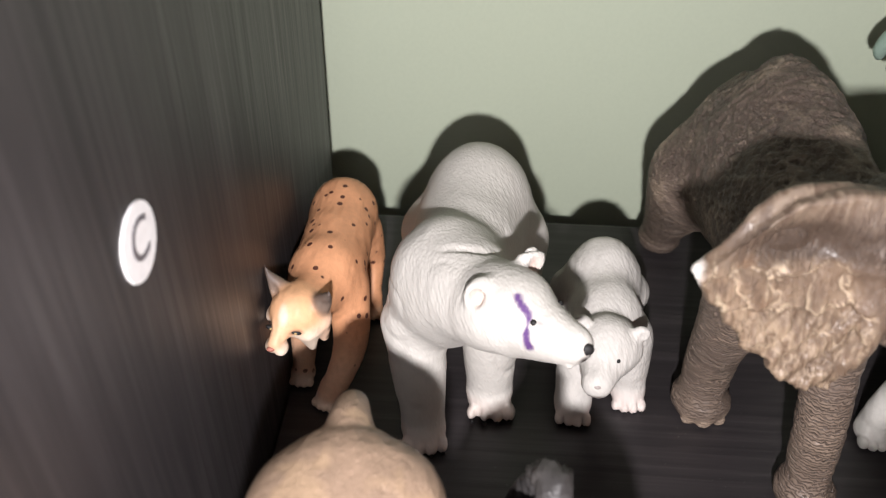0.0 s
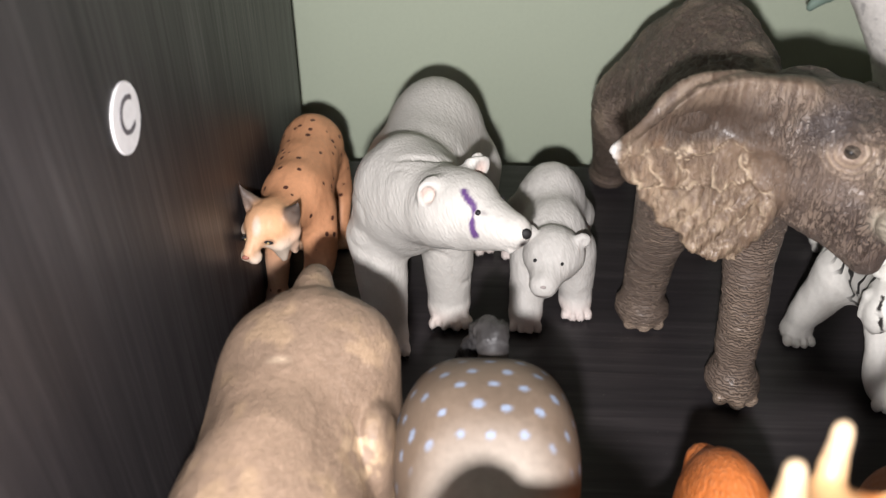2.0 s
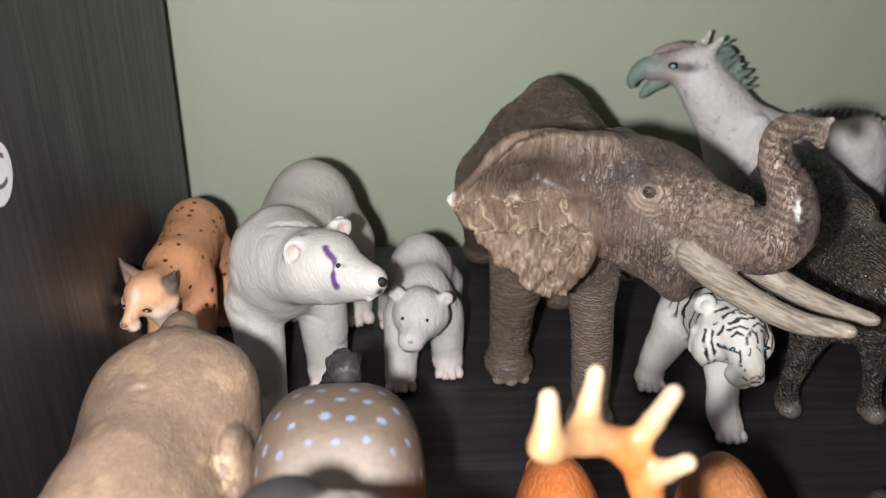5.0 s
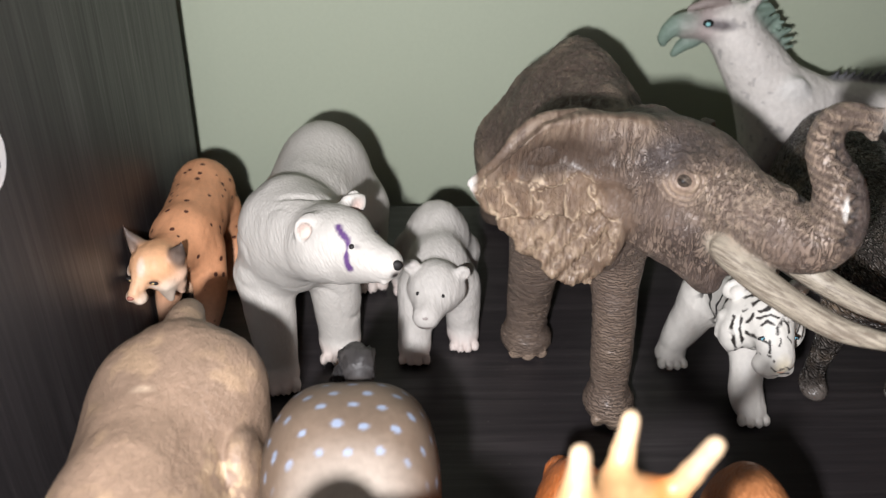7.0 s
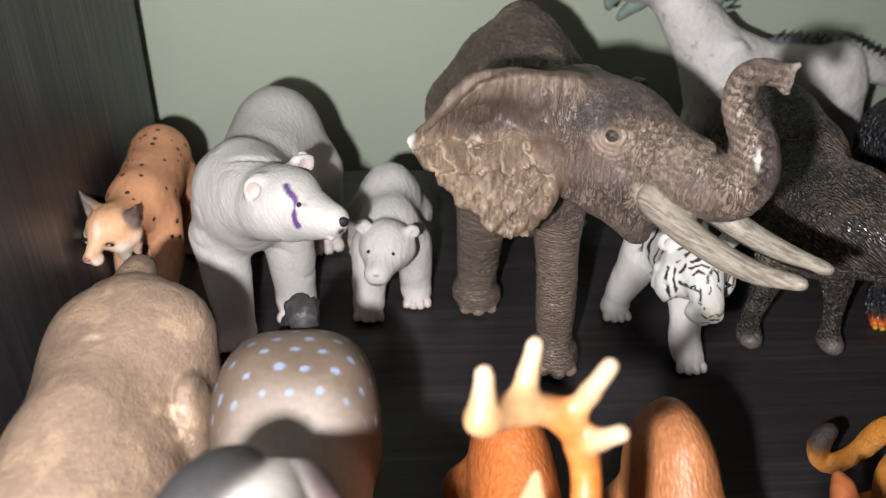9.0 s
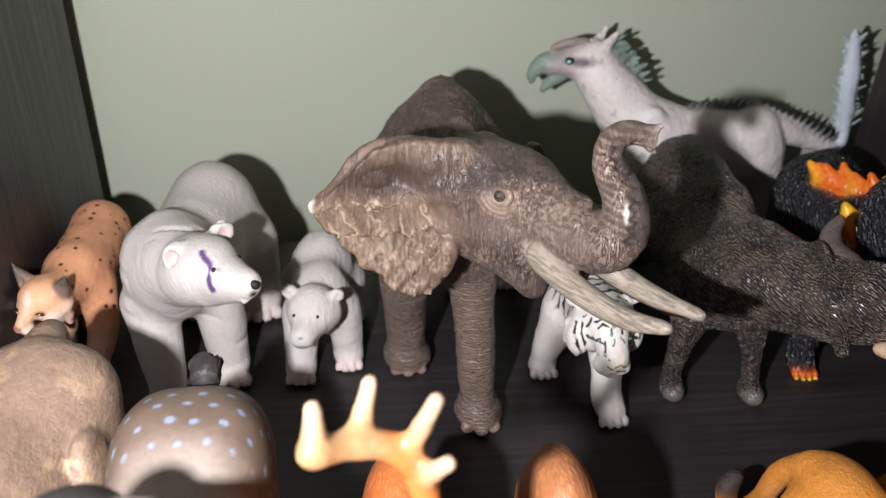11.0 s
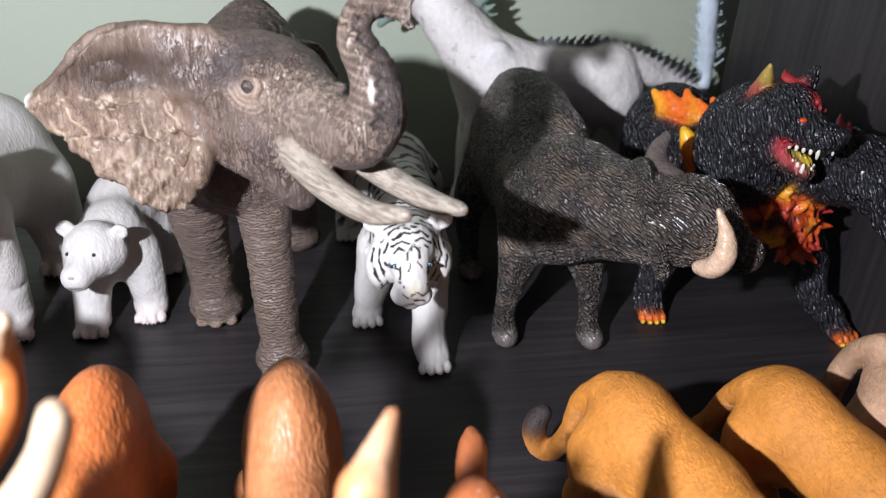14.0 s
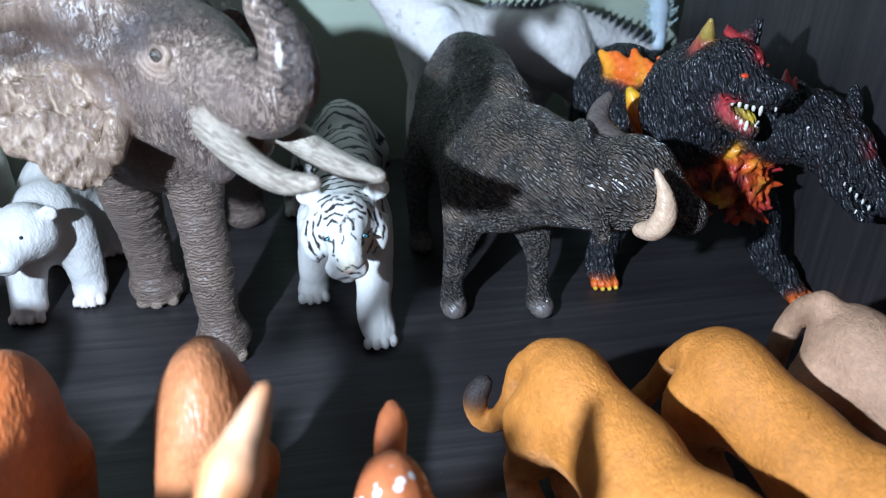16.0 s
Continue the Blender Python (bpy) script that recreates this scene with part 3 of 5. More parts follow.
def polar_cub():
    white = (0.53, 0.505, 0.47, 1)
    c = Clay(0.6)
    c.ball((93.5, -66, 26), (12, 12.5, 15.5), white, 5)
    c.ball((93, -82, 26), (11, 13, 13), white, 5)
    c.ball((91.5, -98, 31.5), (9.3, 8.6, 8.6), white, 3)
    c.limb((90, -102, 30.5), (88, -109, 29), 6, 4.4, white, 2.5)
    for at, inner in (((99.2, -99, 37.6), (100.0, -101.0, 38.0)), ((83.6, -96.5, 38), (82.8, -98.6, 38.3))):
        c.ball(at, (2.6, 1.8, 2.6), white, 1.0)
        c.ball(inner, (1.5, 1.0, 1.6), PINK, 0.5, cut=True)
    c.limb((86.5, -87, 22), (85.5, -93, 6), 7, 5.4, white, 4)
    paw(c, (85.3, -94.5), 5.2, white, (0, -1), 0.8)
    c.limb((101, -84, 22), (102, -86, 6), 6.5, 5.4, white, 4)
    paw(c, (102.3, -88), 5.2, white, (0, -1), 0.8)
    c.limb((86, -62, 20), (84, -56, 5), 7.5, 5.6, white, 4)
    paw(c, (84, -58), 5.2, white)
    c.limb((102, -62, 20), (104, -56, 5), 7.5, 5.6, white, 4)
    paw(c, (104, -58), 5.2, white)
    eye(c, (92.6, -105.5, 34.0), 0.62, facing=(0.25, -0.9, 0.35))
    eye(c, (85.4, -104.6, 34.0), 0.62, facing=(-0.3, -0.9, 0.35))
    c.bead((87.4, -112.4, 30.6), (1.1, 0.7, 0.7), (0.33, 0.29, 0.27))

    def paint(p, n, raised, col):
        col = tint(col, near(p, (87.4, -112.5, 27.2), (3.5, 2.5, 0.6)), (0.12, 0.09, 0.08), 0)
        return tint(col, np.clip((7 - p[:, 2]) / 8, 0, 0.5), (0.74, 0.60, 0.55))

    def fuzz(p, n, a):
        return 0.3 * (value_noise(p / np.array((1.0, 3, 2)), 7) - 0.5) + 0.7 * (value_noise(p / 6, 8) - 0.5)
    return c.skin("polar_bear_cub_figurine", BEAR, "small white polar bear cub toy with round ears", TOYS, fuzz, paint)


def elephant():
    hide, dark, ivory = (0.118, 0.086, 0.068, 1), (0.078, 0.057, 0.048, 1), (0.31, 0.275, 0.215, 0)
    c = Clay(0.5)
    c.ball((138, -58, 62.5), (23, 30, 27.5), hide, 8)
    c.ball((137, -38, 56), (21, 19, 25), hide, 8)
    c.limb((139, -44, 87.5), (140, -100, 87), 4, 4, hide, 12)
    c.ball((136, -84, 66), (20.5, 28, 22), hide, 8)
    c.ball((133.5, -106, 68), (15, 18, 20), hide, 8)
    # head
    c.ball((141, -123, 88), (14, 16, 15.5), dark, 8)
    c.ball((149.5, -133, 90), (11.5, 13, 14), hide, 5, (0, 0, 35))
    c.limb((152, -138, 92), (161, -155, 92), 9.6, 7.8, hide, 5)
    c.limb((148, -143, 82), (153, -147, 71), 6.0, 3.0, dark, 5)
    c.limb((136, -133, 80), (151, -145.5, 73), 6.0, 3.6, hide, 4)
    c.limb((155, -146, 80), (161, -154, 80), 6.0, 4.0, dark, 4)
    c.rope([(160, -153, 92, 7.6), (165.2, -160.5, 91.6, 6.4), (169.0, -162.0, 97, 5.6), (168.8, -160.0, 104, 4.5), (165.1, -156.0, 111.0, 3.3), (166.6, -152.8, 115.4, 2.8), (170.8, -151.6, 116.9, 2.5), (175.4, -152.2, 116.2, 2.4)],
           hide, 2.6, 20, 0.12, 27)
    c.ball((176.0, -152.3, 115.8), (1.7, 3.0, 3.1), (0.42, 0.34, 0.28, 0.5), 0.8)
    c.limb((176.0, -152.5, 117.8), (177.8, -152.5, 118.8), 1.6, 0.9, (0.62, 0.56, 0.50, 0), 1)
    c.limb((176.0, -152.5, 114), (177.2, -152.5, 112.4), 1.5, 0.9, (0.50, 0.44, 0.38, 0), 1)
    c.ball((178.2, -152.6, 115.6), (1.7, 1.9, 1.9), dark, 0.5, cut=True)
    c.rope([(152, -153, 84.5, 3.7), (158.5, -165, 82.2, 3.1), (166, -178.5, 83.0, 2.4), (172, -189, 87.4, 1.4)], ivory, 1.0, 8)
    c.rope([(167, -150.5, 81.8, 3.5), (174, -159, 79.4, 2.9), (180.5, -169, 79.6, 2.3), (185, -178, 82.2, 1.3)], ivory, 1.0, 8)
    # ears
    ear = [(4, 15), (-9, 17), (-19, 15.5), (-28, 8), (-35, 2), (-35.5, -0.5), (-32, -4.5), (-29.5, -6), (-28, -10), (-24.5, -12.5), (-23, -16.5), (-18.5, -19),
           (-16.5, -23), (-11, -26), (-6, -25.5), (-2, -20), (1, -14)]
    c.plate((130, -133.5, 91), (1, 0.19, 0), (0, 0.22, 1), ear, 1.5, (0.115, 0.078, 0.055, 0.3), 4.5, 4.0, 1.2)
    c.plate((152, -122, 86), (0.62, 0.78, 0), (0, 0.1, 1), [(-x * 0.5, y * 0.8) for x, y in ear[::-1]], 1.5, (0.12, 0.085, 0.065, 1), 3.5, 3.0, 0.5)
    # legs
    c.rope([(122, -102, 58, 10), (122, -97, 40, 8.0), (122.5, -92, 24, 6.8), (123, -91, 12, 6.4), (123, -91, 6, 7.0)], hide, 7)
    c.ball((123.5, -91, 5), (8.2, 8.4, 5.5), hide, 3)
    c.rope([(141, -110, 60, 8.6), (142.4, -115, 42, 6.4), (143.6, -118.5, 26, 5.9), (144.3, -120.5, 12, 5.5), (144.5, -121, 6, 6.2)], hide, 6)
    c.ball((145, -122, 5), (7.8, 8, 5.5), hide, 3)
    c.limb((121, -42, 50), (123, -13, 9), 14, 6.6, hide, 8)
    c.ball((123, -12.5, 5), (7.4, 7.6, 5.2), hide, 3)
    c.limb((147, -56, 50), (150, -47, 9), 15, 7.4, hide, 8)
    c.ball((150, -47, 5), (8, 8.2, 5.5), hide, 3)
    for x, y in ((123.5, -91), (145, -122)):
        for i in (-1, 0, 1):
            c.ball((x + i * 4.4, y - 7.2 + abs(i) * 1.6, 2.4), (2.2, 1.6, 2.2), (0.36, 0.27, 0.20, 1), 0.5)
    c.limb((126, -134, 98), (141, -136, 93), 3.0, 6, hide, 7)
    c.limb((132, -133, 87), (147, -142, 83), 4.0, 5, hide, 5)
    c.ball((147, -142, 101.5), (6.5, 4.0, 2.4), hide, 2.5, (0, 0, 40))
    c.limb((120, -131, 101.5), (143, -133, 98.5), 4.2, 7.0, hide, 7)
    c.rope([(134, -131, 103.4, 2.6), (120, -131, 106, 1.9), (109, -132, 104.5, 1.7), (101, -135.5, 97.5, 1.3), (96, -138.5, 92.5, 1.2)], (0.115, 0.078, 0.055, 0.3), 4.0)
    c.rope([(126, -135, 95, 1.6), (130, -136.5, 87, 2.2), (131, -138.5, 79, 2.5), (127.5, -139.5, 72, 2.5), (121, -140.5, 67.5, 2.0)], (0.115, 0.078, 0.055, 0.3), 3.5)
    c.rope([(133, -32, 78, 3), (132, -26, 60, 2.2), (131, -24, 44, 2.6)], dark, 3)
    # eye
    gaze = np.array((-0.60, -0.78, 0.2))
    pupil = c.surface((142.4, -144, 97), gaze)
    eye(c, (142.4, -144, 97), 1.9, (0.035, 0.025, 0.02), (0.012, 0.009, 0.008), gaze, (0.24, 0.175, 0.13, 0.3))

    def lobe(p):
        return np.clip((124.5 + 8.5 * np.clip((94 - p[:, 2]) / 12, 0, 1) - p[:, 0]) / 3, 0, 1) * np.clip((-126 - p[:, 1]) / 4, 0, 1)

    def round_eye(p):
        """Rings of folded skin about the eye, and how far they reach."""
        d = np.linalg.norm(p - pupil, axis=1) * (1 + 0.16 * (value_noise(p / 3, 47) - 0.5))
        return np.sin(d * 4.4), np.clip((7.5 - d) / 3, 0, 1) * np.clip((d - 2.1) / 0.8, 0, 1)

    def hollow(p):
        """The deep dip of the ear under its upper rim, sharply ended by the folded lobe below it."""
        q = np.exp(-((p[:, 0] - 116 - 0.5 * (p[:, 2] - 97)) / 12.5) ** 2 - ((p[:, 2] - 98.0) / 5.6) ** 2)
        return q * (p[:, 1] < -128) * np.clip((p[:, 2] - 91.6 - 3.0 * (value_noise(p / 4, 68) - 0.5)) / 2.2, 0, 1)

    def groove(p):
        """The fold between the cheek and the root of the trunk, down to the tip of the jaw."""
        a, d = np.array((147.5, -147.0, 89.0)), np.array((6.5, -2.0, -14.0))
        t = np.clip(((p - a) @ d) / (d @ d), 0, 1)
        return np.clip(1 - np.linalg.norm(p - a - t[:, None] * d, axis=1) / 2.2, 0, 1) * np.clip(t * 4, 0, 1)

    def on_trunk(p):
        return (p[:, 0] > 161) * (p[:, 2] > 96) * (p[:, 1] < -146)

    def seam(p, n):
        return 0.88 * n[:, 0] - 0.48 * n[:, 1] + 0.10 * np.sin(p[:, 2] * 2.6)

    def seam_line(p, n):
        return on_trunk(p) * (p[:, 2] < 116) * np.clip(1 - np.abs(seam(p, n) - 0.45) * 6, 0, 1)

    def ledges(p):
        """Folds of the ear that overlap like scales: their height, and 1 along their lower lips."""
        wob = 6.0 * np.stack([value_noise(p / 5.0, 58) - 0.5, value_noise(p / 5.0, 59) - 0.5], 1) + 2.2 * np.stack([value_noise(p / 1.8, 66) - 0.5, value_noise(p / 1.8, 67) - 0.5], 1)
        gap, up = crackle((p[:, [0, 2]] + wob) / (6.2, 7.6), 37, True)
        step = np.clip(0.5 - up, 0, 1)
        reach = np.clip((p[:, 2] - 71) / 8, 0.1, 1)
        return step * np.clip(gap * 6, 0, 1) * reach, np.clip(1 - gap * 7, 0, 1) * np.clip(0.3 - up, 0, 1) * 1.8 * reach

    def wrinkle(p, n, a):
        legs = np.clip((56 - p[:, 2]) / 12, 0, 1)
        trunk_of_body = np.clip((p[:, 1] + 122) / 6, 0, 1)
        skin = (0.2 * ridges(p, (5, 5, 3.2), 31) + trunk_of_body * (0.55 * ridges(p, (3.6, 3.2, 2.4), 33) + 0.3 * ridges(p, (1.7, 1.7, 1.3), 69))) * (1 - legs) + legs * (0.34 * ridges(p, (9, 9, 1.7), 35) + 0.15 * ridges(p, (2.6, 2.6, 2.6), 36))
        ear, (ring, reach) = lobe(p), round_eye(p)
        folds, (step, _) = ridges(p, (2.4, 8, 7.5), 39) ** 2, ledges(p)
        fade = np.clip((88 - p[:, 2]) / 8, 0.3, 1)
        lower = np.clip((97 - p[:, 2]) / 6, 0, 1)
        brow = np.clip(ridges(p, (1.9, 1.9, 1.5), 49) - 0.25, 0, 1) * near(p, (157, -150, 95), (17, 15, 13))
        hang = ridges(p, (1.4, 1.4, 8), 50) * near(p, (133, -137, 91), (16, 11, 22))
        w = skin * (1 - ear) + ear * ((0.35 * folds * fade + 1.4 * step + 0.5 * ridges(p, (1.2, 1.2, 6), 57) * fade) * lower + 0.3 * (1 - lower) * ridges(p, (1.3, 6, 7), 34))
        w = w + 0.36 * ring * reach + 0.6 * brow + 0.55 * hang
        sunk = 2.3 * hollow(p) + 1.1 * groove(p) + 1.3 * near(p, (134.5, -138, 100), (9, 9, 6))
        return np.clip(a + 0.6 * ear, 0, 1) * (w - 0.2) + 0.8 * a * (value_noise(p / 10, 41) - 0.5) - sunk - 0.6 * seam_line(p, n)

    def paint(p, n, raised, col):
        cream, sunk_dark = (0.40, 0.31, 0.225), (0.075, 0.055, 0.048)
        ear, (ring, reach) = lobe(p), round_eye(p)
        dry = np.clip((raised - 0.05) * 1.5, 0, 1) * col[:, 3]
        worn = np.clip((value_noise(p / 7, 46) - 0.35) * 2.6, 0.15, 1)
        # cream brushed on ridges, heavier on the rump as light put into colour
        col = tint(col, dry * (0.4 + 0.3 * np.clip((p[:, 1] + 110) / 15, 0, 1)) * worn, cream)
        brow = np.clip(ridges(p, (1.9, 1.9, 1.5), 49) - 0.15, 0, 1) * near(p, (157, -150, 95), (17, 15, 13))
        col = tint(col, brow * 0.85, (0.40, 0.315, 0.235))
        col = tint(col, reach * np.clip(ring, 0, 1) * 0.6, cream)
        col = tint(col, reach * np.clip(-ring, 0, 1) * 0.35, sunk_dark)
        # shade of the temple hollow, put into the colour
        col = tint(col, 0.6 * near(p, (137, -139, 100), (7, 6, 5)), sunk_dark)
        # trunk: ringed and brushed pale along the outer side, dark and smooth beneath
        trunk = on_trunk(p)
        ringed = np.clip(np.sin(p[:, 2] * 3.4 + 0.5 * p[:, 0] + 1.2 * value_noise(p / 3, 48)), 0, 1)
        col = tint(col, trunk * ringed * 0.5 * np.clip(0.9 - 1.2 * n[:, 0], 0, 1), cream)
        col = tint(col, trunk * (p[:, 2] < 114) * np.clip((seam(p, n) - 0.45) * 6, 0, 1) * 0.85, (0.062, 0.046, 0.041), 0.5)
        col = tint(col, seam_line(p, n) * 1.4, (0.018, 0.014, 0.013), 0.5)
        col = tint(col, near(p, (177.4, -152.4, 115.8), (2.2, 4.5, 5)) * 0.8, (0.50, 0.42, 0.35), 0.3)
        # ear: fine upright wrinkles above, a hollow with shade painted in, and a brown fan under a pale net
        lower = np.clip((98 - p[:, 2]) / 4, 0, 1)
        fine = np.clip(ridges(p, (1.3, 6, 7), 34) - 0.3, 0, 1)
        band = np.clip((p[:, 2] - 98) / 3, 0, 1) * np.clip((146 - p[:, 0]) / 10, 0, 1) * (p[:, 1] < -126)
        col = tint(col, band * fine * 0.5, cream)
        col = tint(col, ear * lower * 0.7, (0.125, 0.080, 0.052))
        step, fan = ledges(p)
        col = tint(col, ear * lower * np.clip(0.55 - step, 0, 1) * 0.8, (0.085, 0.055, 0.036))
        hem = near(p, (100, -137, 86), (14, 14, 13))
        col = tint(col, ear * lower * (0.35 + 0.4 * hem) * np.clip(value_noise(p / 2.5, 44) * 1.6 - 0.4, 0, 1), (0.25, 0.175, 0.115))
        col = tint(col, ear * lower * np.clip(fan, 0, 1) * (0.7 + 0.3 * hem), (0.50, 0.40, 0.285), 0.1)
        col = tint(col, ear * lower * np.clip(ridges(p, (1.2, 1.2, 6), 57) - 0.3, 0, 1) * 0.75 * np.clip((90 - p[:, 2]) / 10, 0.25, 1), (0.38, 0.29, 0.20), 0.15)
        # brown wash of the hollow, darkened for the shade its depth lacks
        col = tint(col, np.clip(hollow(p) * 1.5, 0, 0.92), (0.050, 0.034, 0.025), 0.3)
        # cheek fold: its shade painted along the groove
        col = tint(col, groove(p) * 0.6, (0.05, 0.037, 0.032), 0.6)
        # two more dark patches painted as the shade behind the brow
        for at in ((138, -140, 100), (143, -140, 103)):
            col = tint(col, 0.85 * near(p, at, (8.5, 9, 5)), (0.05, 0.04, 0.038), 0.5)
        for at, r in (((94.5, -138, 92), 3.2), ((167.6, -165.6, 102.8), 1.6), ((145, -133, 1.5), 2.0)):
            col = tint(col, near(p, at, (r if r != 1.6 else 0.7, r + 1, r if r != 1.6 else 3.4)) * 1.5, (0.80, 0.77, 0.72))
        for at in ((103, -137, 88), (109, -138, 85), (104, -137, 94), (99, -137, 91)):
            col = tint(col, 0.7 * near(p, at, (2.2, 4, 1.8)), (0.13, 0.075, 0.045))
        return col
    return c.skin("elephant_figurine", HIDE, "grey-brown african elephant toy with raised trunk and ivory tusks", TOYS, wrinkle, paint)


def white_tiger():
    white, plain = (0.64, 0.62, 0.57, 1), (0.66, 0.635, 0.585, 0)
    c = Clay(0.42)
    c.ball((187, -56, 34), (11.5, 15, 15), white, 5)
    c.ball((186, -78, 34), (10.5, 18, 12.5), white, 6)
    c.ball((184, -100, 35), (12, 14, 14.5), white, 5)
    c.limb((183, -108, 38), (181, -124, 43), 10, 9, white, 4)
    c.ball((181, -128.5, 43.5), (10.2, 9.0, 9.4), white, 3)
    for s in (-1, 1):
        c.ball((181 + 8.3 * s, -130, 40.5), (3.6, 5, 6), white, 2)
        c.limb((181 + 9.3 * s, -129, 40), (181 + 8.2 * s, -131, 34.2), 2.4, 0.8, white, 1)
        c.limb((181 + 10.4 * s, -127, 43), (181 + 11.4 * s, -128, 37.5), 2.2, 0.7, white, 1)
    c.limb((180.8, -132.8, 47.6), (180.1, -142.4, 42.0), 6.4, 4.6, white, 2.5)
    c.ball((177.6, -142.0, 38.6), (3.3, 3.6, 2.9), plain, 1.5)
    c.ball((182.6, -142.2, 38.6), (3.3, 3.6, 2.9), plain, 1.5)
    c.ball((180.1, -140.4, 36.0), (3.4, 3.6, 2.2), plain, 1)
    for x in (172.0, 190.2):
        c.ball((x, -125.5, 51.8), (3.4, 2, 3.3), white, 1.2)
        c.ball((x, -127.3, 52.1), (1.8, 1.2, 1.9), plain, 0.6, cut=True)
    c.limb((176, -102, 30), (172.5, -96.5, 6), 7.5, 4.8, plain, 4)
    paw(c, (172, -97.5), 5.0, plain, (0, -1), 0.0)
    c.rope([(188.5, -106, 30, 8), (190, -112, 17, 5.8), (189.2, -119, 8, 4.8), (189.5, -121, 5, 4.8)], plain, 4)
    paw(c, (190, -123.5), 5.2, plain, (0, -1), 0.0)
    c.rope([(179, -56, 30, 9), (173, -48, 18, 6), (170, -36, 10, 4.6), (169.6, -38, 5, 4.4)], white, 4)
    paw(c, (169.5, -40), 4.8, plain)
    c.rope([(194, -56, 30, 9), (197, -52, 18, 6), (197, -44, 10, 4.6), (197, -46, 5, 4.4)], white, 4)
    paw(c, (197, -49), 4.8, plain)
    c.rope([(187, -43, 40, 3), (190, -33, 30, 2.6), (196, -27, 18, 2.4), (202, -26, 14, 2.4)], white, 2)
    for x, sx in ((176.6, -1), (184.6, 1)):
        e = c.surface((x, -138.5, 45.6), (0.35 * sx, -0.9, 0.45))
        c.bead(e, (1.4, 0.5, 0.6), BLACK, (0, 18 * sx, 0))
        c.bead(e + np.array((0, -0.35, 0.1)), (0.75, 0.4, 0.4), (0.14, 0.34, 0.42), (0, 18 * sx, 0))
        c.bead(e + np.array((0, -0.65, 0.2)), 0.27, BLACK)
    c.bead((180.1, -146.2, 40.4), (1.5, 0.7, 0.9), (0.60, 0.40, 0.30))
    # stripes of the face: (across, up) along its slope
    half = [((0.2, 6.4), (1.5, 4.4), (1.7, 2.9)), ((1.1, 1.7), (1.8, 0.0)), ((1.9, 5.4), (3.4, 6.2), (4.9, 5.2)), ((0.9, 7.4), (2.8, 8.2), (5.2, 6.9)),
            ((0.2, 9.6), (2.4, 10.2), (4.7, 8.8)), ((1.6, 12.6), (4.4, 11.6), (7.6, 9.0)), ((0.4, 11.4), (2.6, 11.9)), ((6.0, 7.9), (7.2, 5.6)),
            ((3.5, 0.2), (4.8, 1.1), (6.9, 3.2)), ((3.7, 1.2), (3.7, -1.8)), ((3.9, -2.6), (3.8, -3.1)), ((3.2, -3.9), (3.1, -4.3)),
            ((7.9, 7.6), (8.6, 4.0), (7.2, 0.2), (5.4, -2.4)), ((9.6, 7.4), (10.4, 3.6), (8.9, -0.4), (6.6, -3.6)),
            ((0.0, -6.2), (2.0, -7.0), (3.9, -5.8)), ((0.0, -8.2), (2.6, -8.4)), ((3.4, 13.6), (6.4, 12.4))]

    def paint(p, n, raised, col):
        col = tint(col, near(p, (180.1, -145, 42), (3.0, 7, 4.0)) * 0.8, (0.80, 0.73, 0.54), 0)
        wob = np.stack([value_noise(p / 1.4, 51) - 0.5, value_noise(p / 1.4, 52) - 0.5], 1)
        q = np.stack([p[:, 0] - 180.7, 0.8 * (p[:, 2] - 43) + 0.6 * (p[:, 1] + 138)], 1) + 0.7 * wob
        ink = np.zeros(len(p))
        for s in (-1, 1):
            for line in half:
                for k, ((ax, ay), (bx, by)) in enumerate(zip(line, line[1:])):
                    a, d = np.array((ax * s, ay + 0.3 * s)), np.array(((bx - ax) * s, by - ay))
                    t = np.clip(((q - a) @ d) / (d @ d), 0, 1)
                    r = (0.36 if ay > 3 else 0.28) if ay > -1.5 else 0.2
                    ink = np.maximum(ink, np.clip((r - np.linalg.norm(q - a - t[:, None] * d, axis=1)) / 0.16 + 0.5, 0, 1))
        ink *= np.clip((value_noise(p / 1.3, 57) - 0.22) * 4.5, 0, 1)
        front = np.clip((-124.5 - p[:, 1]) / 1.5, 0, 1)
        col[:, 3] *= 1 - front
        return tint(col, ink * front * (p[:, 2] > 31), (0.022, 0.018, 0.016), 0)

    def fuzz(p, n, a):
        return 0.22 * (value_noise(p / np.array((0.9, 2.6, 2.2)), 55) - 0.5) + 0.7 * (value_noise(p / 6, 56) - 0.5)
    return c.skin("white_tiger_figurine", TIGER, "white tiger toy with black stripes and pale blue eyes", TOYS, fuzz, paint)


